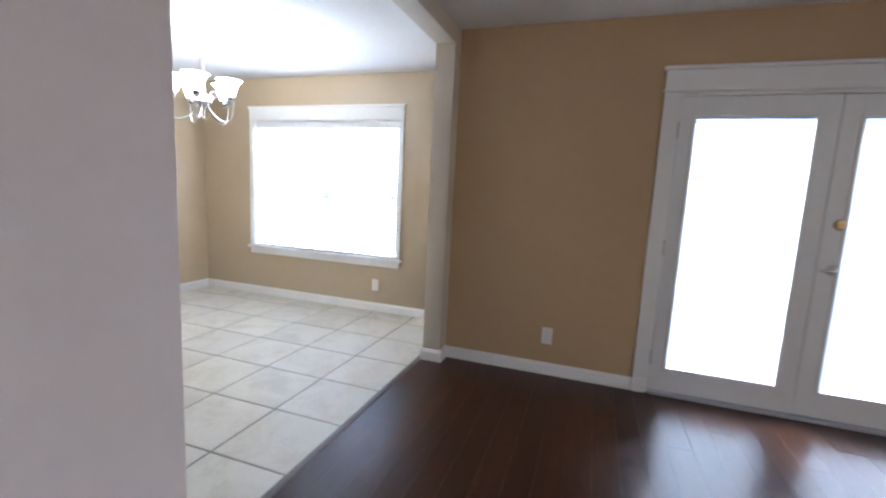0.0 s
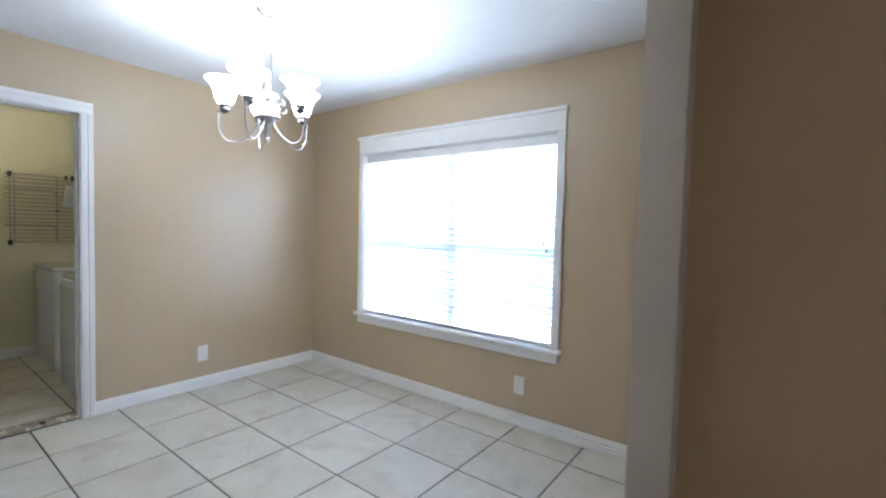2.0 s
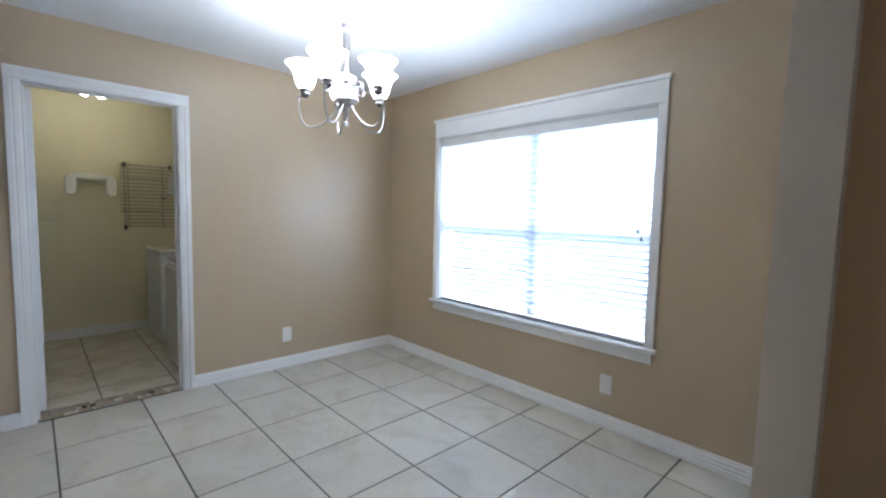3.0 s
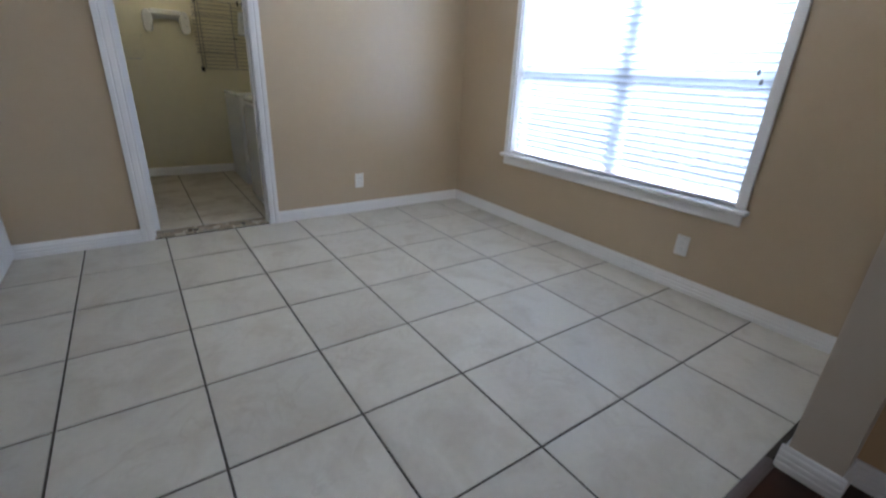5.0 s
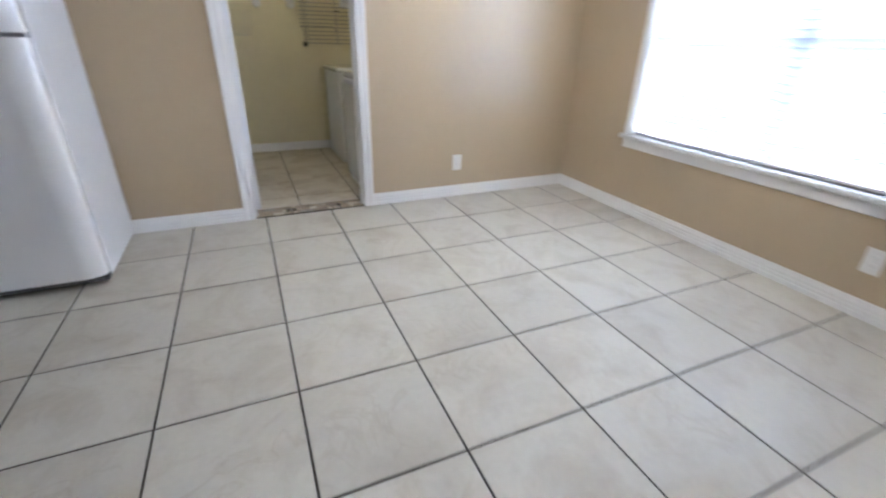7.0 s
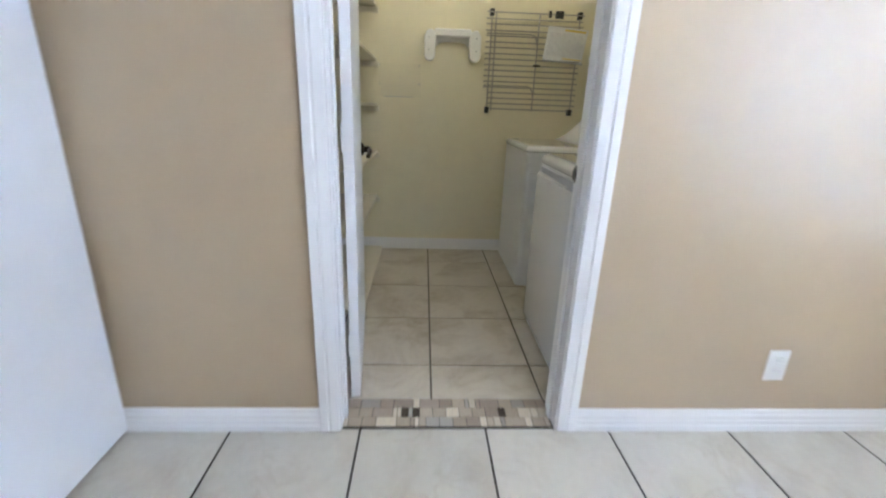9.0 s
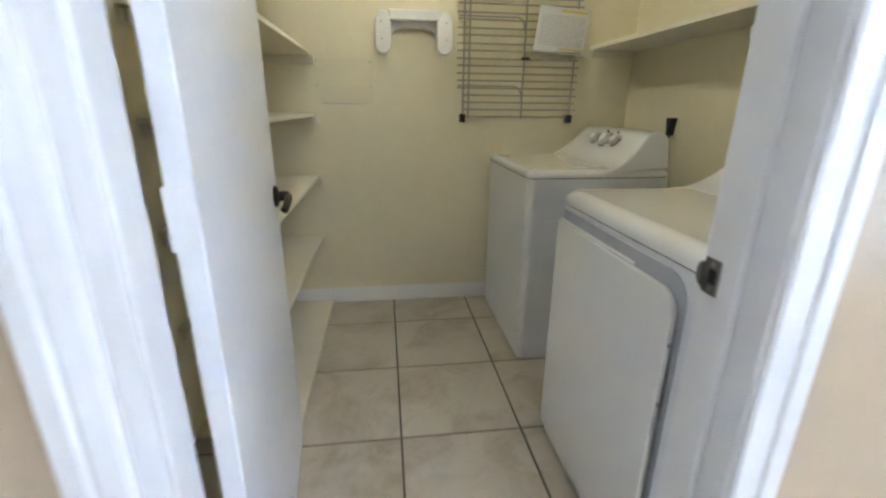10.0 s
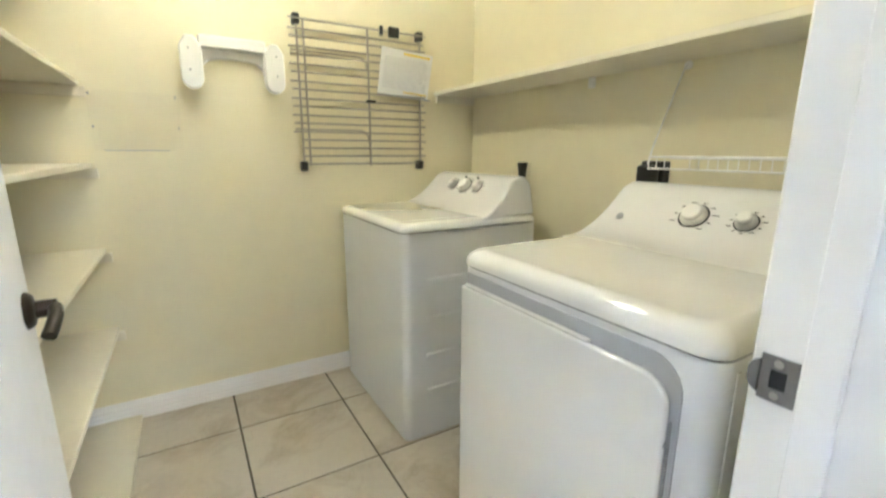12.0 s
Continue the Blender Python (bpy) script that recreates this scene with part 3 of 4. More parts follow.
def laundry_doorway():
    C = 0.073
    f = structure("door_frame", box(XA - 0.124, XA + 0.002, DY0 - 0.02, DY0, 0, DH), M_TRIM, "white painted laundry door frame with fluted casing", "door frame")
    part("jamb", box(XA - 0.124, XA + 0.002, DY1, DY1 + 0.02, 0, DH), M_TRIM, f)
    part("jamb", box(XA - 0.124, XA + 0.002, DY0 - 0.02, DY1 + 0.02, DH, DH + 0.02), M_TRIM, f)
    for x, out in ((XA, 1), (XA - 0.12, -1)):
        for lo, hi, flip in ((DY0 - C, DY0 - 0.005, False), (DY1 + 0.005, DY1 + C, True)):
            b2 = bmesh.new()
            add_casing(b2, lo, hi, 0, DH + 0.005, x, out)
            if flip:
                for v in b2.verts:
                    v.co.y = lo + hi - v.co.y
            part("side_casing", b2, M_TRIM, f)
        b2 = bmesh.new()
        add_casing(b2, DY0 - C, DY1 + C, DH + 0.005, DH + 0.075, x, out)
        for v in b2.verts:
            v.co.z = 2 * DH + 0.08 - v.co.z
        part("head_casing", b2, M_TRIM, f)
    # stop bead on both jambs and the head
    part("stop", box(XA - 0.080, XA - 0.045, DY1 - 0.010, DY1, 0, DH - 0.010, 0.002), M_TRIM, f)
    part("stop", box(XA - 0.080, XA - 0.045, DY0, DY0 + 0.010, 0, DH - 0.010, 0.002), M_TRIM, f)
    part("stop", box(XA - 0.080, XA - 0.045, DY0, DY1, DH - 0.010, DH, 0.002), M_TRIM, f)
    # strike plate
    sy, sx, sz = DY1 - 0.0015, XA - 0.102, 0.912
    plate = bmesh.new()
    for q in ((-0.017, 0.019, 0.011, 0.027), (-0.017, 0.019, -0.027, -0.011), (-0.017, -0.007, -0.011, 0.011), (0.009, 0.019, -0.011, 0.011)):
        add_box(plate, sx + q[0], sx + q[1], sy - 0.0012, sy + 0.0012, sz + q[2], sz + q[3])
    add_prism(plate, [(sx - 0.017, sz - 0.020), (sx - 0.017, sz + 0.020), (sx - 0.024, sz + 0.016), (sx - 0.028, sz + 0.008), (sx - 0.028, sz - 0.008), (sx - 0.024, sz - 0.016)], sy - 0.004, sy + 0.001, "y")
    sp = part("strike_plate", plate, M_CUP, f, "brushed nickel strike plate")
    # near-black block painted as the shade inside the latch hole
    part("latch_hole_shade", box(sx - 0.007, sx + 0.009, sy - 0.0002, sy + 0.001, sz - 0.011, sz + 0.011), M_HOLE_SHADE, sp)
    for dz in (0.019, -0.019):
        bm = bmesh.new()
        add_lathe(bm, [(0.005, 0), (0.0045, -0.0012), (0.001, -0.0014)], (sx, sy - 0.0012, sz + dz), 10, "y")
        part("screw", bm, M_STEEL, sp)
    return f


laundry_doorway()


def laundry_door():
    """A flush slab opened into the laundry; built closed along +y and turned about its hinge."""
    d = thing("door_2", (XA - 0.158, DY0 + 0.008, 0.0), "white flush laundry door standing open against the shelves", "door")
    tagged(d, kind="structure")
    d.rotation_euler = (0, 0, radians(95.8))
    w, t = 0.748, 0.036
    part("leaf", box(0, t, 0.002, w, 0.012, DH - 0.006, 0.002), M_DOOR, d)
    for side in (1, -1):
        x = t if side > 0 else 0
        bm = bmesh.new()
        add_lathe(bm, [(0.031, 0), (0.031, side * 0.004), (0.026, side * 0.010), (0.015, side * 0.013), (0.014, side * 0.040)], (x, w - 0.054, 0.898), 20, "x")
        h = part("handle", bm, M_BRONZE, d, "dark bronze lever handle", True)
        bm = bmesh.new()
        xx = x + side * 0.034
        add_tube(bm, [(xx - side * 0.002, w - 0.046, 0.899), (xx + side * 0.004, w - 0.062, 0.898), (xx + side * 0.006, w - 0.088, 0.892), (xx + side * 0.002, w - 0.116, 0.880), (xx - side * 0.002, w - 0.130, 0.872)], 0.0105, 10)
        part("lever", bm, M_BRONZE, h, "", True)
    part("latch", box(0.007, 0.029, w, w + 0.0012, 0.872, 0.928), M_NICKEL, d)
    for z in (0.24, 1.0, 1.78):
        bm = bmesh.new()
        add_lathe(bm, [(0.003, -0.045), (0.0042, -0.042), (0.0042, 0.042), (0.003, 0.045)], (-0.001, 0.004, z), 10)
        add_box(bm, 0.002, 0.030, 0.0012, 0.0021, z - 0.045, z + 0.045)
        part("hinge", bm, M_TRIM, d)


laundry_door()


# ---------------------------------------------------------------- outlets
def outlet(x, y, z, face, label):
    """A duplex outlet; face: the way its plate looks, in degrees about z from -y."""
    t = thing("wall_outlet", (x, y, z), label, "outlet", "duplex wall outlets")
    t.rotation_euler = (0, 0, radians(face))
    part("cover_plate", box(-0.038, 0.038, -0.006, -0.0002, -0.061, 0.061, 0.0025), M_PLASTIC, t)
    for dz in (0.020, -0.020):
        r = part("receptacle", box(-0.017, 0.017, -0.0085, -0.0062, dz - 0.014, dz + 0.014, 0.002), M_PLASTIC, t)
        for dx in (-0.007, 0.007):
            part("slot", box(dx - 0.001, dx + 0.001, -0.0088, -0.0080, dz - 0.003, dz + 0.006), M_GREY, r)
    bm = bmesh.new()
    add_lathe(bm, [(0.0035, 0), (0.003, -0.001)], (0, -0.0062, 0), 8, "y")
    part("screw", bm, M_PLASTIC, t)


outlet(-3.0, YB, 0.278, 0, "white duplex outlet on the tan wall under the window")
outlet(XA, 3.878, 0.275, 90, "white duplex outlet on the tan wall near the laundry door")
outlet(-1.147, YL, 0.290, 0, "white duplex outlet on the living room wall")


# ---------------------------------------------------------------- chandelier
def chandelier():
    cx, cy = -3.76, 3.525
    t = thing("chandelier", (cx, cy, HD), "brushed nickel five-arm chandelier with lit frosted glass shades", "chandelier")
    bm = bmesh.new()
    add_lathe(bm, [(0.062, -0.0005), (0.062, -0.006), (0.05, -0.018), (0.02, -0.028), (0.008, -0.034)], (0, 0, 0), 28)
    part("canopy", bm, M_PEWTER, t, "", True)
    # chain links between the canopy and the column
    z = -0.034
    i = 0
    while z > -0.105:
        bm = bmesh.new()
        ring = []
        for k in range(13):
            a = 2 * math.pi * k / 12
            u, v = 0.007 * math.cos(a), 0.0135 * math.sin(a)
            ring.append((u, 0, z - 0.010 + v) if i % 2 else (0, u, z - 0.010 + v))
        add_tube(bm, ring, 0.0022, 6)
        part("chain_link", bm, M_PEWTER, t)
        z -= 0.021
        i += 1
    Z = 1.86 - HD
    bm = bmesh.new()
    add_lathe(bm, [(0.004, Z + 0.428), (0.012, Z + 0.424), (0.014, Z + 0.409), (0.007, Z + 0.399), (0.022, Z + 0.389), (0.027, Z + 0.369),
                   (0.020, Z + 0.349), (0.010, Z + 0.339), (0.020, Z + 0.332), (0.023, Z + 0.319), (0.019, Z + 0.305), (0.013, Z + 0.11),
                   (0.020, Z + 0.095), (0.012, Z + 0.085), (0.030, Z + 0.06), (0.050, Z + 0.035), (0.060, Z + 0.012), (0.060, Z + 0.002), (0.04, Z)], (0, 0, 0), 28)
    part("column", bm, M_PEWTER, t, "turned brushed nickel column", True)
    bm = bmesh.new()
    add_lathe(bm, [(0.040, Z), (0.038, Z - 0.012), (0.018, Z - 0.028), (0.010, Z - 0.075), (0.013, Z - 0.085), (0.006, Z - 0.095), (0.011, Z - 0.108), (0.004, Z - 0.122)], (0, 0, 0), 20)
    part("finial", bm, M_PEWTER, t, "", True)
    for k in range(5):
        a = radians(160.8 + 72 * k)
        c, s = math.cos(a), math.sin(a)

        def at(r, z):
            return (r * c, r * s, z)
        R = 0.200
        path = []
        for q in range(19):
            u = q / 18
            ang = math.pi * 1.0 * u
            # a bowl from the hub out to under the socket
            path.append(at(0.035 + (R - 0.005) * u + 0.055 * math.sin(math.pi * u) * u, Z - 0.015 - 0.135 * math.sin(ang) ** 0.8 * (0.75 + 0.25 * u)))
        for q in range(1, 9):
            # the end curls back under the socket
            u = q / 8
            ang = 0.5 - 1.15 * math.pi * u
            path.append(at(R + 0.012 + 0.024 * math.cos(ang + 0.9), Z - 0.012 + 0.020 * u + 0.016 * math.sin(-ang)))
        bm = bmesh.new()
        add_tube(bm, path, 0.0046, 8)
        arm = part("arm", bm, M_PEWTER, t, "", True)
        # small scroll above the hub
        bm = bmesh.new()
        curl = []
        for q in range(22):
            u = q / 21
            ang = math.pi * (1.15 - 2.2 * u)
            r = 0.030 * (1 - 0.45 * u)
            curl.append(at(0.080 + r * math.cos(ang), Z + 0.062 + r * math.sin(ang)))
        add_tube(bm, [at(0.048, Z + 0.015), at(0.049, Z + 0.035)] + curl, 0.0038, 7)
        part("scroll", bm, M_PEWTER, arm, "", True)
        bm = bmesh.new()
        add_lathe(bm, [(0.006, -0.012), (0.016, -0.006), (0.024, 0.004), (0.022, 0.016), (0.026, 0.022), (0.026, 0.034), (0.012, 0.036)], at(R, Z + 0.020), 18)
        part("socket_cup", bm, M_CUP, arm, "", True)
        zs = Z + 0.050
        outer = [(0.026, 0.0), (0.037, 0.010), (0.047, 0.032), (0.053, 0.060), (0.061, 0.085), (0.075, 0.106), (0.093, 0.120)]
        inner = [(r - 0.004, h) for r, h in outer[::-1]]
        bm = bmesh.new()
        add_lathe(bm, outer + inner[:-1] + [(0.022, 0.004)], at(R, zs), 28, caps=False)
        part("shade", bm, M_SHADE, arm, "lit frosted glass bell shade", True)
        bm = bmesh.new()
        add_lathe(bm, [(0.010, 0.006), (0.012, 0.02), (0.024, 0.045), (0.028, 0.065), (0.022, 0.085), (0.008, 0.095)], at(R, zs), 14)
        part("bulb", bm, M_BULB, arm, "", True)
        p = Vector((cx, cy, HD)) + Vector(at(R, zs + 0.112))
        lamp("chandelier_bulb", "POINT", BULB, Matrix.Translation(p), (0.97, 0.98, 1.0), 0.03)


chandelier()


# ---------------------------------------------------------------- refrigerator
def refrigerator():
    y0, y1 = 0.87, 1.627
    t = thing("refrigerator", (XA + 0.03, (y0 + y1) / 2, 0), "white top-freezer refrigerator standing against the tan wall", "refrigerator")
    h = (y1 - y0) / 2
    part("cabinet", box(0, 0.600, -h, h, 0.025, 1.70, 0.006, 2), M_APPL_SIDE, t)
    for name, z0, z1 in (("door", 0.052, 1.128), ("freezer_door", 1.142, 1.70)):
        outline = [(0.607, -h + 0.002), (0.607, h - 0.002)]
        for q in range(10):
            a = math.pi / 2 * q / 9
            outline.append((0.642 + 0.048 * math.sin(a), h - 0.102 + 0.10 * math.cos(a)))
        for q in range(10):
            a = math.pi / 2 * q / 9
            outline.append((0.642 + 0.048 * math.cos(a), -h + 0.102 - 0.10 * math.sin(a)))
        bm = bmesh.new()
        add_prism(bm, outline, z0, z1, "z")
        rim = [e for e in bm.edges if len({round(v.co.z, 4) for v in e.verts}) == 1]
        bmesh.ops.bevel(bm, geom=rim, offset=0.006, segments=2, profile=0.5, affect="EDGES")
        d = part(name, bm, M_APPL, t, "", True)
        part("gasket", box(0.599, 0.608, -h + 0.012, h - 0.012, z0 + 0.01, z1 - 0.01), M_LGREY, d)
        bm = bmesh.new()
        a, b = (z1 - 0.50, z1 - 0.05) if name == "door" else (z0 + 0.05, z0 + 0.34)
        add_tube(bm, [(0.689, -h + 0.06, a), (0.722, -h + 0.06, a + 0.03), (0.722, -h + 0.06, b - 0.03), (0.689, -h + 0.06, b)], 0.011, 10)
        part("handle", bm, M_PLASTIC, d, "", True)
    part("hinge_cover", box(0.575, 0.640, h - 0.085, h - 0.010, 1.1285, 1.1415), M_GREY, t)
    g = part("toe_grille", box(0.600, 0.660, -h + 0.005, h - 0.005, 0.022, 0.047, 0.002), M_BLACK, t, "black toe grille")
    for i in range(2):
        part("grille_bar", box(0.660, 0.664, -h + 0.01, h - 0.01, 0.026 + i * 0.010, 0.031 + i * 0.010), M_GREY, g)
    for y in (-h + 0.06, h - 0.06):
        for x in (0.06, 0.60):
            bm = bmesh.new()
            add_lathe(bm, [(0.018, 0.0), (0.018, 0.012), (0.008, 0.014), (0.008, 0.031)], (x, y, 0), 12)
            part("leveling_foot", bm, M_BLACK, t)


refrigerator()


# ---------------------------------------------------------------- washer and dryer
def dial(parent, x, y, z, r, tilt, name="dial"):
    """A control knob on the tilted console face: skirt, pale cap, dark ring and short print dashes."""
    bm = bmesh.new()
    add_lathe(bm, [(r * 0.98, 0.0), (r * 0.98, 0.006), (r * 0.90, 0.011), (r * 0.76, 0.013), (r * 0.72, 0.021), (r * 0.60, 0.023)], (0, 0, 0), 28)
    ob = part(name, bm, M_SATIN, parent, "silver control dial", True)
    ob.location, ob.rotation_euler = (x, y, z), (tilt, 0, 0)
    bm = bmesh.new()
    add_lathe(bm, [(r * 0.66, 0.020), (r * 0.66, 0.024), (r * 0.58, 0.0265), (r * 0.2, 0.027), (0.0005, 0.027)], (0, 0, 0), 24)
    part("dial_cap", bm, M_PLASTIC, ob, "white dial cap", True)
    bm = bmesh.new()
    add_lathe(bm, [(r * 1.14, 0.0002), (r * 1.14, 0.0016), (r * 1.02, 0.0016), (r * 1.02, 0.0002)], (0, 0, 0), 28)
    part("dial_ring", bm, M_PRINT, ob, "dark ring round the dial")
    marks = bmesh.new()
    for i in range(11):
        a = 2 * math.pi * i / 11 + 0.2
        ln = r * (0.30 if i % 3 else 0.50)
        cx, cy = (r * 1.32 + ln / 2) * math.cos(a), (r * 1.36) * math.sin(a)
        add_box(marks, cx - ln / 2, cx + ln / 2, cy - 0.0011, cy + 0.0011, 0.0003, 0.0012)
    tagged(part("print_marks", marks, M_PRINT, ob), kind="stuff")
    return ob


def machine_shell(t, w, depth, seam, top, console, inset, roll, edge, foot, bend):
    """Cabinet, rounded top deck and console that rises at the back; local: x across, y from the front back, z up."""
    hw = w / 2

    def plan(front, back, y0):
        pts = []
        for cx, cy, r, a0 in ((hw - front, y0 + front, front, -90), (hw - back, depth - back, back, 0), (-hw + back, depth - back, back, 90), (-hw + front, y0 + front, front, 180)):
            pts += [(cx + r * math.cos(radians(a0 + 15 * q)), cy + r * math.sin(radians(a0 + 15 * q))) for q in range(7)]
        return pts
    bm = bmesh.new()
    add_prism(bm, plan(edge, 0.012, 0.005), 0.006, seam, "z")
    cab = part("cabinet", bm, M_APPL_SIDE, t, "", True)
    bm = bmesh.new()
    outline = plan(edge, 0.012, 0.0)
    # black band in the seam, its colour standing in for shade
    groove = bmesh.new()
    add_prism(groove, [(x * 0.985, depth / 2 + (y - depth / 2) * 0.985) for x, y in outline], seam - 0.001, seam + 0.006, "z")
    part("seam", groove, M_PRINT, cab, "black band for the shade in the seam under the top")
    steps = [(seam + 0.004, 0.001), (seam + 0.005, 0.0)]
    steps += [(top - roll + roll * math.sin(radians(15 * q)), roll * 1.25 * (1 - math.cos(radians(15 * q)))) for q in range(7)]
    rings = []
    for z, ins in steps:
        rings.append([bm.verts.new((x * (1 - ins / hw), depth / 2 + (y - depth / 2) * (1 - ins / (depth / 2)), z)) for x, y in outline])
    for a, b in zip(rings, rings[1:]):
        for k in range(len(outline)):
            bm.faces.new((a[k], a[(k + 1) % len(outline)], b[(k + 1) % len(outline)], b[k]))
    bm.faces.new(rings[0][::-1])
    bm.faces.new(rings[-1])
    deck = part("top_deck", bm, M_APPL, t, "glossy white enamel top", True)
    (ya, za), (yb, zb), (yc, zc) = console
    bm = bmesh.new()
    prof = []
    for q in range(15):
        u = q / 14
        prof.append((ya - foot + (yb - ya + foot) * u, za - 0.004 + (zb - za) * (u ** bend)))
    prof += [((yb + yc) / 2, (zb + zc) / 2 + 0.006), (yc, zc), (depth - 0.002, zc - 0.03), (depth - 0.002, za - 0.004)]
    add_prism(bm, prof, -w / 2 + 0.004, w / 2 - 0.004, "x")
    for v in bm.verts:
        k = max(0.0, (v.co.z - za) / (zc - za))
        v.co.x -= math.copysign(inset * k, v.co.x)
    bmesh.ops.recalc_face_normals(bm, faces=bm.faces[:])
    es = [e for e in bm.edges if len(e.link_faces) == 2 and e.calc_face_angle(0) > 0.7]
    bmesh.ops.bevel(bm, geom=es, offset=0.012, segments=3, profile=0.5, affect="EDGES")
    con = part("console", bm, M_APPL, t, "white control console", True)
    for x in (-w / 2 + 0.06, w / 2 - 0.06):
        for y in (0.06, depth - 0.06):
            b2 = bmesh.new()
            add_lathe(b2, [(0.02, 0.0), (0.02, 0.004), (0.008, 0.005), (0.008, 0.008)], (x, y, 0), 12)
            part("foot", b2, M_BLACK, t)
    return cab, deck, con


def washer():
    t = thing("washing_machine", (-6.965, 3.226, 0.0), "white top-load washing machine standing near the laundry back wall", "washing machine")
    w, depth = 0.72, 0.64
    cab, deck, con = machine_shell(t, w, depth, 0.862, 0.900, ((0.41, 0.90), (0.535, 1.045), (0.61, 1.058)), 0.04, 0.026, 0.030, 0.07, 1.8)
    # lid set into the deck
    lid = part("lid", box(-0.285, 0.285, 0.045, 0.300, 0.8992, 0.9006, 0.0004), M_APPL, t)
    mark = bmesh.new()
    add_prism(mark, [(-0.262, 0.034), (-0.175, 0.050), (-0.170, 0.060), (-0.205, 0.060), (-0.262, 0.040)], 0.9008, 0.9020, "z")
    part("latch_mark", mark, M_BLACK, lid)
    tilt = radians(49.5)
    for x, r in ((-0.105, 0.026), (0.0, 0.036), (0.10, 0.026)):
        dial(con, x + 0.02, 0.4985, 1.002, r, tilt)
    marks = bmesh.new()
    for x in (-0.02, 0.08):
        add_box(marks, x - 0.006, x + 0.006, 0.527, 0.531, 1.036, 1.046)
    tagged(part("print_marks", marks, M_PRINT, con), kind="stuff")
    # pressed lines on the side panel
    for i in range(4):
        part("pressed_rib", box(w / 2 - 0.001, w / 2 + 0.0045, 0.10, 0.50, 0.20 + i * 0.155, 0.218 + i * 0.155, 0.0021), M_APPL_SIDE, cab)


def dryer():
    t = thing("clothes_dryer", (-5.815, 3.189, 0.0), "white front-load clothes dryer standing beside the laundry doorway", "dryer")
    w, depth = 0.676, 0.705
    cab, deck, con = machine_shell(t, w, depth, 0.860, 0.909, ((0.47, 0.909), (0.60, 1.056), (0.675, 1.068)), 0.03, 0.032, 0.038, 0.12, 2.3)
    # recess behind the hamper door, then the door itself
    bm = bmesh.new()
    def rounded(x0, x1, z0, z1, r):
        pts = [(x0, z0), (x1, z0)]
        for q in range(7):
            a = math.pi / 2 * q / 6
            pts.append((x1 - r + r * math.cos(a), z1 - r + r * math.sin(a)))
        pts.append((x0, z1))
        return pts
    add_prism(bm, rounded(-0.312, 0.289, 0.055, 0.845, 0.06), 0.002, 0.0065, "y")
    part("door_recess", bm, M_LGREY, cab, "grey recess round the door")
    bm = bmesh.new()
    add_prism(bm, rounded(-0.316, 0.276, 0.045, 0.811, 0.05), -0.014, 0.0005, "y", 0.006, 3)
    d = part("door", bm, M_APPL, t, "", True)
    for z in (0.70, 0.56):
        b2 = bmesh.new()
        add_lathe(b2, [(0.006, 0), (0.005, 0.002)], (0.2762, -0.006, z), 10, "x")
        part("screw", b2, M_GREY, d)
    # grey strip that stands in for the shade beside the door
    part("door_gap_shade", box(0.2762, 0.2805, -0.004, -0.0005, 0.06, 0.74), M_GREY, d)
    part("hand_grip", box(-0.30, 0.115, -0.012, -0.001, 0.8115, 0.820, 0.003), M_APPL, d)
    tilt = radians(45.5)
    dial(con, -0.035, 0.547, 0.992, 0.035, tilt)
    dial(con, 0.095, 0.547, 0.992, 0.025, tilt)
    dial(con, 0.205, 0.547, 0.992, 0.025, tilt)
    b2 = bmesh.new()
    add_lathe(b2, [(0.012, 0.0), (0.011, 0.0012)], (0, 0, 0), 16)
    bd = part("badge", b2, M_LGREY, con)
    bd.location, bd.rotation_euler = (-0.245, 0.5195, 0.9690), (tilt, 0, 0)
    part("side_rib", box(w / 2 - 0.001, w / 2 + 0.002, 0.05, 0.062, 0.06, 0.84, 0.0008), M_APPL_SIDE, cab)


washer()
dryer()


# ---------------------------------------------------------------- laundry shelves
def pantry_shelf(z, label):
    t = thing("wall_shelf", (LX, LY0, z), label, "shelf", "painted shelves along the laundry wall")
    L = 1.13
    part("board", box(0.001, L, 0.001, 0.335, -0.018, 0, 0.002), M_SHELF, t)
    part("cleat", box(0.0005, 0.018, 0.002, 0.352, -0.058, -0.0205, 0.002), M_SHELF, t)
    part("cleat", box(0.02, L - 0.02, 0.0005, 0.018, -0.058, -0.0205, 0.002), M_SHELF, t)


for z in (0.435, 0.775, 1.112, 1.415, 1.76):
    pantry_shelf(z, "cream painted wooden shelf on cleats, empty")
fb = thing("floor_board", (LX, LY0, 0.0), "white painted board lying on the floor under the shelves", "board")
part("board", box(0.016, 1.15, 0.001, 0.366, 0.0005, 0.020, 0.002), M_SHELF, fb)


def machine_shelf():
    t = thing("wall_shelf", (LX, LY1, 1.478), "long cream painted shelf above the washer and dryer", "shelf")
    part("board", box(0.001, 1.965, -0.262, -0.001, -0.021, 0, 0.002), M_SHELF, t)
    part("cleat", box(0.0005, 0.018, -0.25, -0.002, -0.056, -0.0215, 0.002), M_SHELF, t)
    for x in (0.87,):
        part("bracket", box(x - 0.012, x + 0.012, -0.022, -0.0005, -0.062, -0.0215, 0.002), M_PLASTIC, t)


machine_shelf()


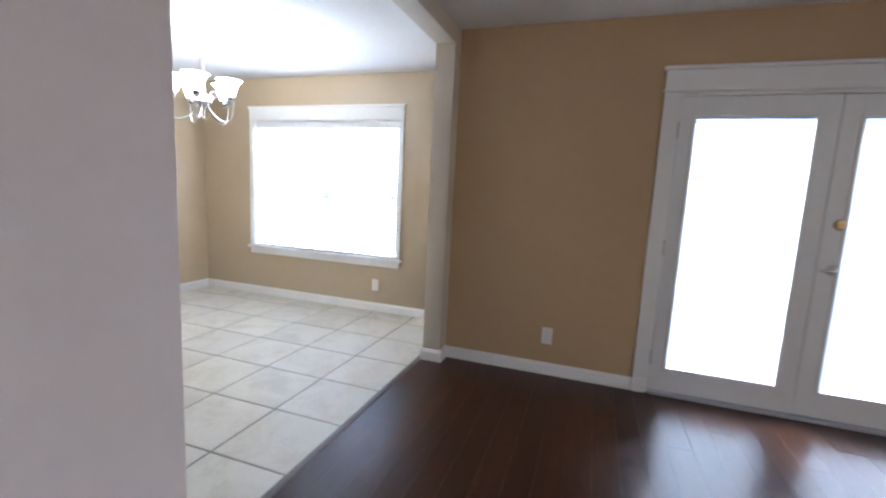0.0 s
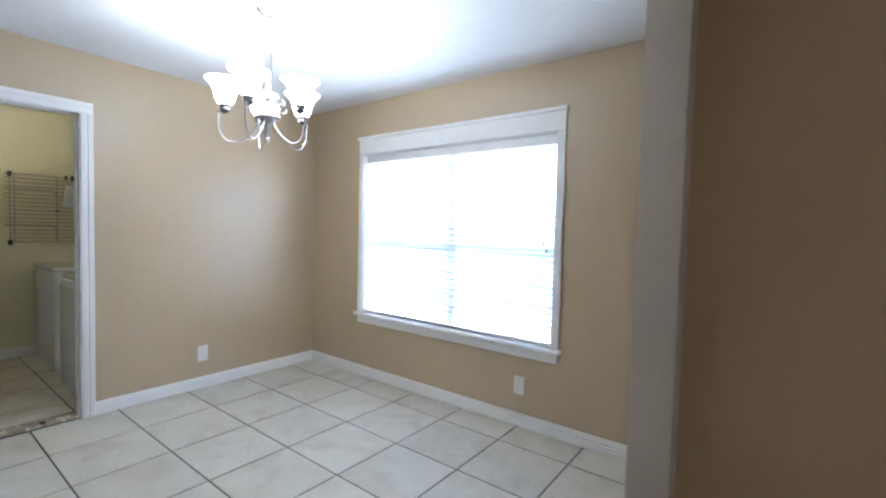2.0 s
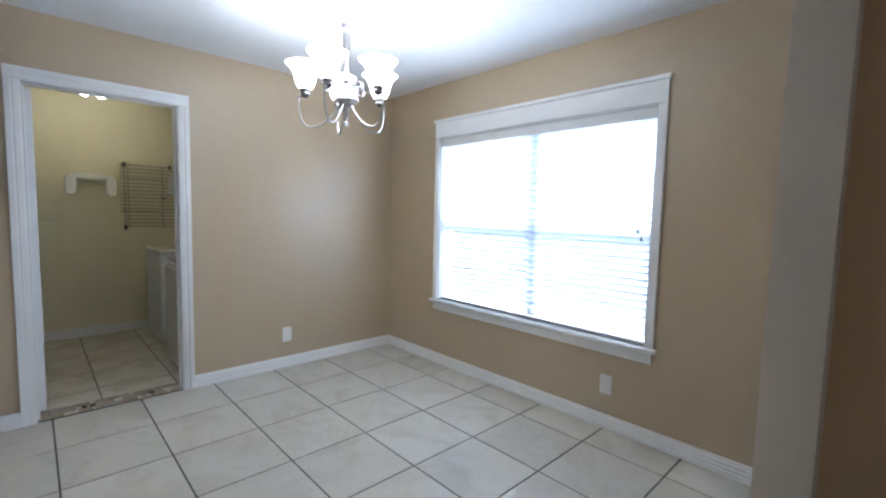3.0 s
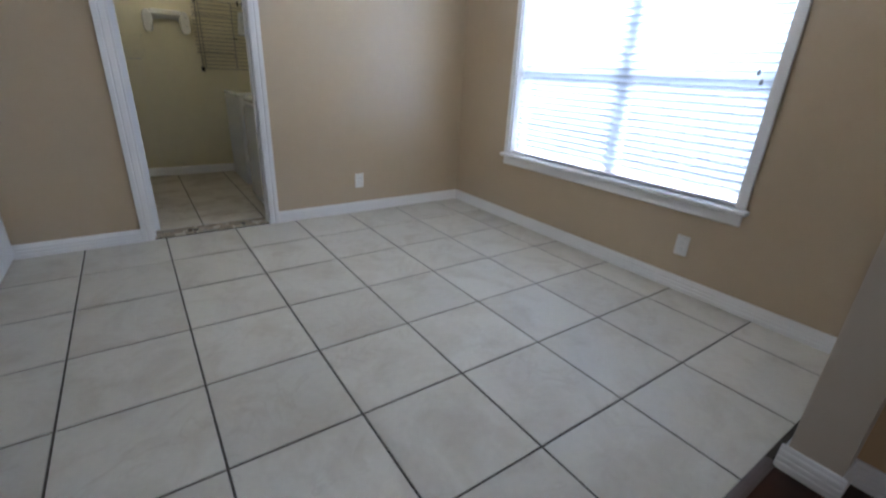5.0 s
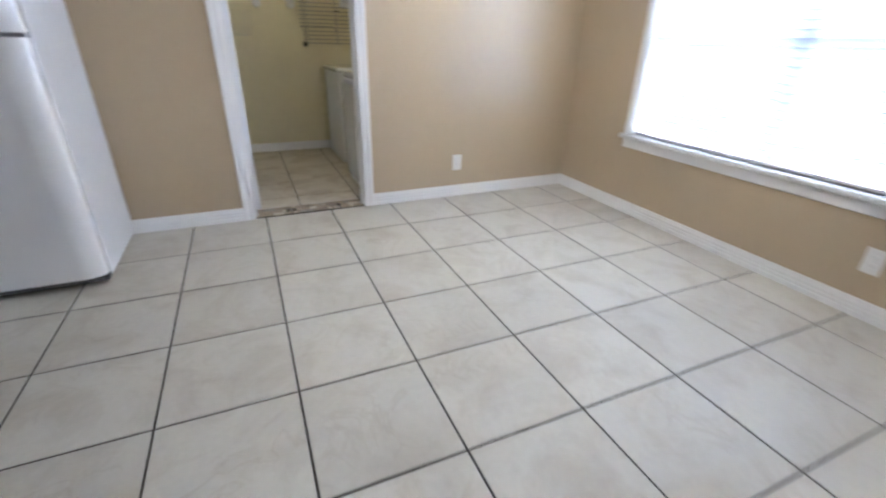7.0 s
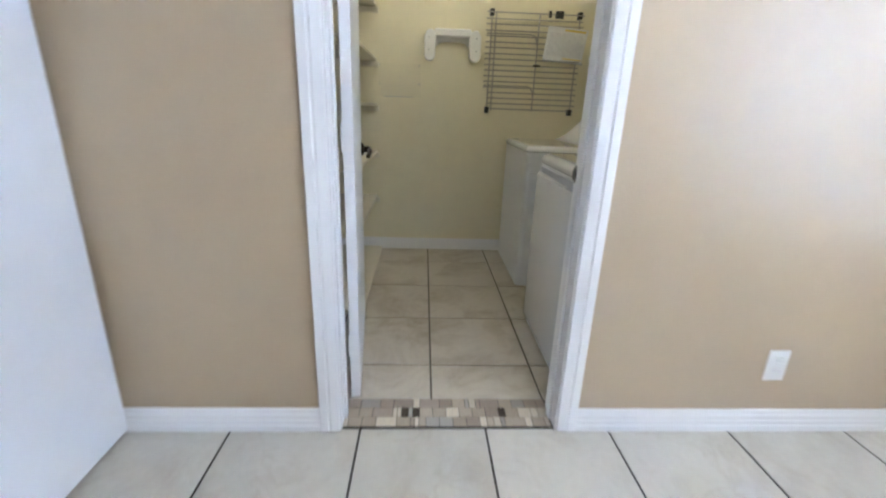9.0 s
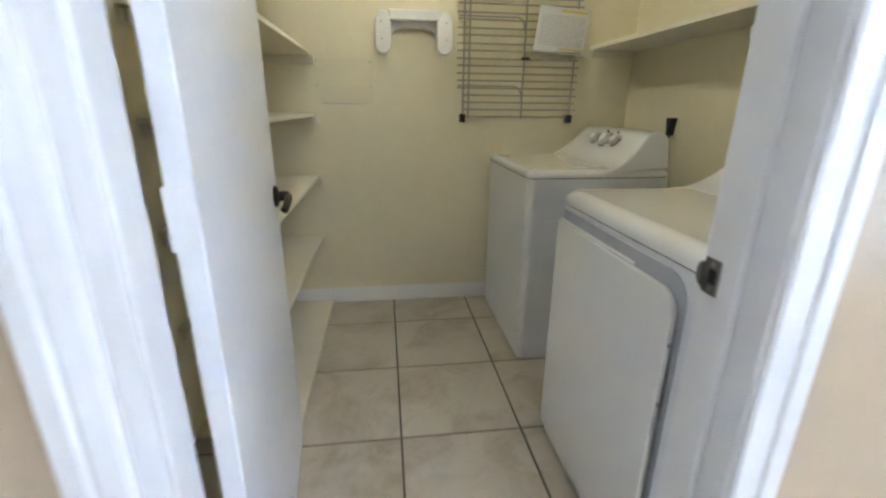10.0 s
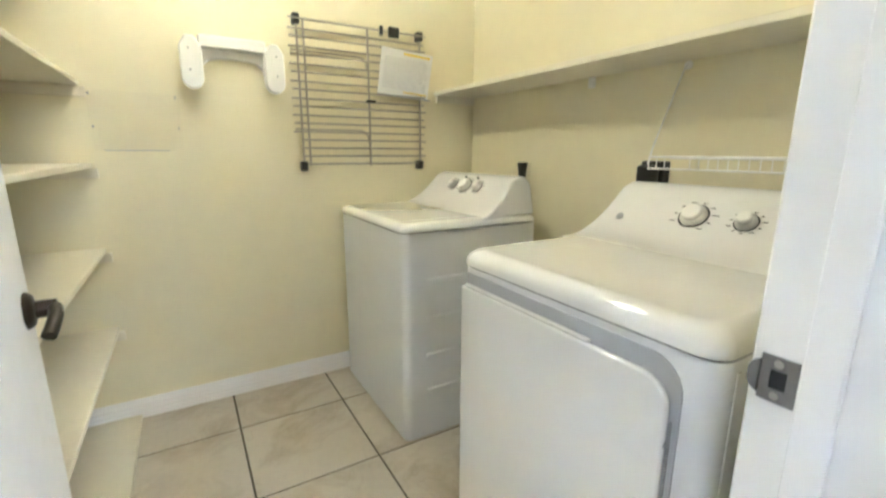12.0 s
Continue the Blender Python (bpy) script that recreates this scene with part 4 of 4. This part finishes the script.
def wire_shelf():
    t = thing("wire_shelf", (-6.06, LY1, 1.145), "white coated wire shelf above the dryer", "wire shelf")
    L, D = 0.655, 0.23
    for y, z in ((-D, 0.0), (-D, -0.034), (-0.012, 0.0), (-D * 0.5, -0.004)):
        bm = bmesh.new()
        add_tube(bm, [(0, y, z), (L, y, z)], 0.0028, 7)
        part("rail", bm, M_PLASTIC, t)
    n = 25
    for i in range(n + 1):
        if 3 <= i <= 4:
            continue
        x = 0.004 + (L - 0.008) * i / n
        bm = bmesh.new()
        add_tube(bm, [(x, -0.010, 0.003), (x, -D, 0.003), (x, -D - 0.003, -0.002), (x, -D - 0.001, -0.034)], 0.0016, 6)
        part("wire", bm, M_PLASTIC, t)
    bm = bmesh.new()
    add_tube(bm, [(0.0, -D, -0.02), (0.004, -D + 0.01, 0.03), (-0.045, -0.02, 0.290), (-0.045, -0.006, 0.298)], 0.0032, 7)
    part("support_rod", bm, M_PLASTIC, t)
    bm = bmesh.new()
    add_lathe(bm, [(0.014, 0.0), (0.014, -0.005), (0.006, -0.008)], (-0.045, -0.0002, 0.298), 14, "y")
    part("wall_clip", bm, M_PLASTIC, t)


wire_shelf()


# ---------------------------------------------------------------- things on the laundry walls
def drying_rack():
    t = thing("drying_rack", (LX, 3.380, 1.095), "folded stainless steel accordion drying rack with black end caps", "drying rack")
    h, half = 0.64, 0.345
    left, right = -0.312, 0.306
    for i in range(18):
        z = 0.006 + (h - 0.006) * i / 17
        x = 0.024 + (0.020 if i % 2 else 0.0)
        a = left - (0.036 if i > 3 else 0.004)
        bm = bmesh.new()
        add_tube(bm, [(x, a, z), (x, half - 0.012, z)], 0.0043, 7)
        part("rod", bm, M_STEEL, t)
    for y in (left, left + 0.030, 0.022, right):
        bm = bmesh.new()
        add_box(bm, 0.030, 0.038, y - 0.004, y + 0.004, -0.005, h + 0.005, 0.001)
        part("upright", bm, M_STEEL, t)
    for z in (0.165, 0.505):
        bm = bmesh.new()
        add_tube(bm, [(0.052, left - 0.034, z), (0.052, -0.030, z), (0.052, -0.008, z - 0.008), (0.050, 0.006, z - 0.028), (0.046, 0.014, z - 0.062)], 0.004, 7)
        part("folded_arm", bm, M_STEEL, t)
    for y in (left, right):
        for z in (-0.004, h):
            part("end_cap", box(0.0005, 0.046, y - 0.014, y + 0.014, z - 0.022, z + 0.022, 0.003), M_BLACK, t)
    part("latch", box(0.036, 0.052, 0.002, 0.052, 0.300, 0.314, 0.005, seg=2), M_BLACK, t)
    part("clip", box(0.038, 0.054, 0.128, 0.184, h - 0.026, h + 0.022, 0.003), M_BLACK, t)
    part("clip", box(0.038, 0.050, 0.082, 0.100, h - 0.022, h + 0.022, 0.003), M_BLACK, t)


def instruction_sheet():
    t = thing("instruction_sheet", (LX + 0.075, 3.46, 1.66), "white printed care sheet hanging on the drying rack", "paper sheet")
    t.rotation_euler = (radians(-4), radians(10), 0)
    s = part("sheet", box(-0.001, 0.001, 0, 0.285, -0.215, 0), M_PAPER, t)
    part("fold", box(-0.0005, 0.020, 0.0, 0.292, -0.222, -0.2155, 0.002), M_LGREY, s)
    part("yellow_band", box(0.0012, 0.0016, 0.12, 0.27, -0.022, -0.010), M_YELLOW, s)
    part("yellow_band", box(0.0012, 0.0016, 0.14, 0.275, -0.200, -0.192), M_YELLOW, s)
    bm = bmesh.new()
    rng = random.Random(4)
    for i in range(13):
        z = -0.040 - i * 0.0115
        y = 0.02
        while y < 0.25:
            ln = rng.uniform(0.02, 0.07)
            add_box(bm, 0.0012, 0.0015, y, min(y + ln, 0.265), z - 0.0028, z)
            y += ln + 0.008
    tagged(part("print_lines", bm, M_INK, s), kind="stuff")


def iron_holder():
    t = thing("ironing_board_hook", (LX, 2.800, 1.416), "white plastic ironing board hook on the laundry wall", "wall hook")
    def arch():
        pts = []
        # outer outline, from the foot of one arm over the top to the other
        for q in range(9):
            a = math.pi + math.pi * q / 8
            pts.append((-0.158 + 0.034 * math.cos(a), 0.034 + 0.034 * math.sin(a)))
        pts += [(-0.118, 0.085), (-0.090, 0.112), (-0.05, 0.120), (0.05, 0.120), (0.090, 0.112), (0.118, 0.085)]
        for q in range(9):
            a = math.pi + math.pi * q / 8
            pts.append((0.158 + 0.034 * math.cos(a), 0.034 + 0.034 * math.sin(a)))
        pts += [(0.195, 0.10), (0.188, 0.150), (0.165, 0.180), (0.13, 0.192), (0.10, 0.203), (-0.10, 0.203), (-0.13, 0.192), (-0.165, 0.180), (-0.188, 0.150), (-0.195, 0.10)]
        return pts
    bm = bmesh.new()
    add_prism(bm, arch(), 0.0005, 0.030, "x", 0.006, 2)
    part("back_plate", bm, M_PLASTIC, t, "", True)
    for s in (-1, 1):
        bm = bmesh.new()
        lo = []
        for q in range(9):
            a = math.pi + math.pi * q / 8
            lo.append((s * 0.158 + 0.040 * math.cos(a), 0.030 + 0.040 * math.sin(a)))
        lo += [(s * 0.158 + 0.040, 0.15), (s * 0.158 + 0.016, 0.190), (s * 0.158 - 0.016, 0.190), (s * 0.158 - 0.040, 0.15)]
        add_prism(bm, lo, 0.030, 0.085, "x", 0.008, 3)
        arm = part("arm", bm, M_PLASTIC, t, "", True)
        for z in (0.06, 0.14):
            b2 = bmesh.new()
            add_lathe(b2, [(0.004, 0), (0.003, 0.0012)], (0.0850, s * 0.165, z), 8, "x")
            part("screw", b2, M_GREY, arm)
    bm = bmesh.new()
    add_box(bm, 0.030, 0.070, -0.128, 0.128, 0.150, 0.200, 0.008, 3)
    part("shelf_lip", bm, M_PLASTIC, t, "", True)


def clear_pocket():
    t = thing("wall_pocket", (LX, 2.43, 1.16), "thin clear plastic wall pocket fixed with four screws", "wall pocket")
    part("back_panel", box(0.0005, 0.003, -0.152, 0.152, 0.0, 0.225), M_CLEAR, t)
    part("front_panel", box(0.032, 0.0345, -0.125, 0.125, 0.0, 0.085), M_CLEAR, t)
    part("bottom_edge", box(0.003, 0.034, -0.112, 0.102, 0.0, 0.0025), M_CLEAR, t)
    part("lip", box(0.034, 0.037, -0.112, 0.102, -0.0015, 0.0025), M_INK, t)
    for y in (-0.143, 0.140):
        for z in (0.09, 0.212):
            bm = bmesh.new()
            add_lathe(bm, [(0.0045, 0), (0.003, 0.003)], (0.003, y, z), 8, "x")
            part("screw", bm, M_GREY, t)


drying_rack()
instruction_sheet()
iron_holder()
clear_pocket()


def wall_sockets():
    t = thing("dryer_outlet", (-6.184, LY1, 1.094), "black dryer power outlet with its plug on the wall", "power outlet")
    part("box", box(-0.032, 0.056, -0.045, -0.0005, -0.052, 0.036, 0.006, 2), M_BLACK, t)
    part("plug", box(-0.026, 0.046, -0.080, -0.0455, -0.048, 0.022, 0.010, 2), M_BLACK, t)
    bm = bmesh.new()
    add_tube(bm, [(0, -0.075, -0.035), (0.005, -0.08, -0.10), (0.03, -0.06, -0.25), (0.05, -0.05, -0.60), (0.06, -0.04, -1.06)], 0.011, 8)
    part("cord", bm, M_BLACK, t, "", True)
    t = thing("washer_plug", (-6.890, LY1, 1.07), "black power plug on a small wall outlet", "power plug")
    part("cover_plate", box(-0.036, 0.036, -0.006, -0.0005, -0.058, 0.045, 0.002), M_CREAM, t)
    bm = bmesh.new()
    add_prism(bm, [(-0.022, 0.040), (0.022, 0.040), (0.012, -0.012), (0.008, -0.045), (-0.008, -0.045), (-0.012, -0.012)], -0.042, -0.0062, "y", 0.005, 2)
    part("plug", bm, M_BLACK, t, "", True)
    bm = bmesh.new()
    add_tube(bm, [(0, -0.025, -0.04), (0.0, -0.03, -0.15), (0.01, -0.05, -0.5), (0.0, -0.05, -1.04)], 0.004, 6)
    part("cord", bm, M_BLACK, t, "", True)


wall_sockets()


def laundry_light():
    t = thing("ceiling_light", (-6.62, 2.78, HD), "lit frosted glass flush ceiling light in the laundry", "ceiling light")
    bm = bmesh.new()
    add_lathe(bm, [(0.11, -0.0005), (0.11, -0.012), (0.095, -0.026), (0.06, -0.028)], (0, 0, 0), 28)
    part("base", bm, M_NICKEL, t, "", True)
    for y in (-0.055, 0.055):
        bm = bmesh.new()
        add_lathe(bm, [(0.016, -0.028), (0.018, -0.075), (0.036, -0.115), (0.040, -0.140), (0.030, -0.168), (0.008, -0.180)], (0, y, 0), 18)
        part("bulb", bm, M_BULB, t, "", True)
        lamp("laundry_bulb", "POINT", LAUNDRY, pose(-6.62, 2.78 + y, HD - 0.235), (1.0, 0.85, 0.55), 0.04)


laundry_light()


# ---------------------------------------------------------------- threshold strips
def mosaic_threshold():
    x0, x1 = XA - 0.160, XA - 0.004
    t = structure("threshold", box(x0, x1, DY0 - 0.0, DY1, -0.0034, 0.0035), M_GROUT, "mosaic stone and glass threshold strip in the doorway", "threshold")
    rng = random.Random(11)
    made = {}
    for a, b in ((x0, x0 + 0.053), (x0 + 0.053, x0 + 0.105), (x0 + 0.105, x1)):
        y = DY0
        while y < DY1 - 0.004:
            w = min(rng.choice((0.016, 0.026, 0.026, 0.05, 0.05, 0.05, 0.075)), DY1 - y)
            m = rng.choice((0, 0, 1, 2, 4, 4)) if w > 0.03 else rng.choice((0, 1, 1, 3, 3)) if w > 0.02 else rng.choice((1, 2, 4))
            key = (round(b - a, 4), round(w, 4), m)
            if key not in made:
                made[key] = part("mosaic_tile", box(-(b - a) / 2 + 0.001, (b - a) / 2 - 0.001, -w / 2 + 0.001, w / 2 - 0.001, 0, 0.003, 0.0006), MOSAIC[m], t)
                o = made[key]
            else:
                o = new("mosaic_tile", made[key].data)
                o.parent = t
            o.location = ((a + b) / 2, y + w / 2, 0.0035)
            y += w


mosaic_threshold()
ts = bmesh.new()
add_prism(ts, [(XS - 0.020, -0.002), (XS - 0.016, 0.005), (XS - 0.004, 0.008), (XS + 0.008, 0.008), (XS + 0.018, 0.004), (XS + 0.020, -0.002)], YP0, YP1, "y")
structure("transition_strip", ts, M_STRIP, "dark grey transition strip between tile and wood", "trim")


# ---------------------------------------------------------------- outside
def fence():
    t = thing("fence", (-3.5, 9.5, -0.12), "weathered grey board fence beyond the yard", "fence")
    first = None
    for i in range(70):
        x = -5.2 + i * 0.15
        if first is None:
            first = part("board", box(-0.07, 0.07, -0.01, 0.01, 0.0, 1.55, 0.003), M_FENCE, t)
            o = first
        else:
            o = new("board", first.data)
            o.parent = t
        o.location = (x, 0, 0)
    for z in (0.3, 1.25):
        part("rail", box(-5.3, 5.3, 0.011, 0.05, z, z + 0.09, 0.003), M_FENCE, t)


fence()

# ---------------------------------------------------------------- floor pieces
def piece_mesh(name, sx, sy, t, material, bevel=0.002):
    bm = box(-sx / 2, sx / 2, -sy / 2, sy / 2, -t, 0, bevel=0)
    me = bpy.data.meshes.new(name)
    for v in bm.verts:
        if v.co.z > -t / 2:
            v.co.x -= math.copysign(bevel, v.co.x)
            v.co.y -= math.copysign(bevel, v.co.y)
    lo = box(-sx / 2, sx / 2, -sy / 2, sy / 2, -t, -bevel)
    lo.to_mesh(me)
    lo.free()
    for v in bm.verts:
        if v.co.z < -t / 2:
            v.co.z = -bevel
    tmp = bpy.data.meshes.new("tmp")
    bm.to_mesh(tmp)
    bm.free()
    both = bmesh.new()
    both.from_mesh(me)
    both.from_mesh(tmp)
    bmesh.ops.remove_doubles(both, verts=both.verts[:], dist=1e-5)
    both.to_mesh(me)
    both.free()
    bpy.data.meshes.remove(tmp)
    me.materials.append(material)
    return me


def lay(name, parent, cells, material, top=0.0, t=0.003, bevel=0.0015):
    """Pieces (x0, x1, y0, y1), alike ones on one mesh."""
    made = {}
    for x0, x1, y0, y1 in cells:
        key = (round(x1 - x0, 4), round(y1 - y0, 4))
        if key not in made:
            made[key] = piece_mesh(name, *key, t, material, bevel)
        ob = new(name, made[key])
        ob.parent = parent
        ob.location = ((x0 + x1) / 2, (y0 + y1) / 2, top + random.uniform(-0.0004, 0.0002))


def grid_cells(xs, ys, gap):
    return [(a + gap / 2, b - gap / 2, c + gap / 2, d - gap / 2) for a, b in zip(xs, xs[1:]) for c, d in zip(ys, ys[1:])]


def lines(lo, hi, origin, pitch):
    k0 = math.ceil((lo - origin) / pitch + 1e-6)
    inner = []
    while origin + k0 * pitch < hi - 0.02:
        if origin + k0 * pitch > lo + 0.02:
            inner.append(origin + k0 * pitch)
        k0 += 1
    return [lo, *inner, hi]


S = 0.457
lay("tile", floor_dining, grid_cells(lines(XA - 0.004, XS - 0.016, -3.0, S), lines(SOUTH, YB, 2.405, 0.4515), 0.0085), M_TILE)
lay("tile", floor_laundry, grid_cells(lines(LX, XA - 0.16, -5.688, 0.4565), lines(LY0, LY1, 2.662, 0.448), 0.0085), M_TILE_WARM_LIT)
planks = []
x = XS + 0.012
row = 0
while x < EAST:
    w = min(0.127, EAST - x)
    y = SOUTH - (row * 0.47) % 1.21
    while y < YL:
        y0, y1 = max(y, SOUTH), min(y + 1.21, YL)
        if y1 - y0 > 0.02:
            planks.append((x + 0.0003, x + w - 0.0003, y0 + 0.0003, y1 - 0.0003))
        y += 1.21
    x += w
    row += 1
lay("plank", floor_living, planks, M_WOOD, t=0.0035, bevel=0.0006)
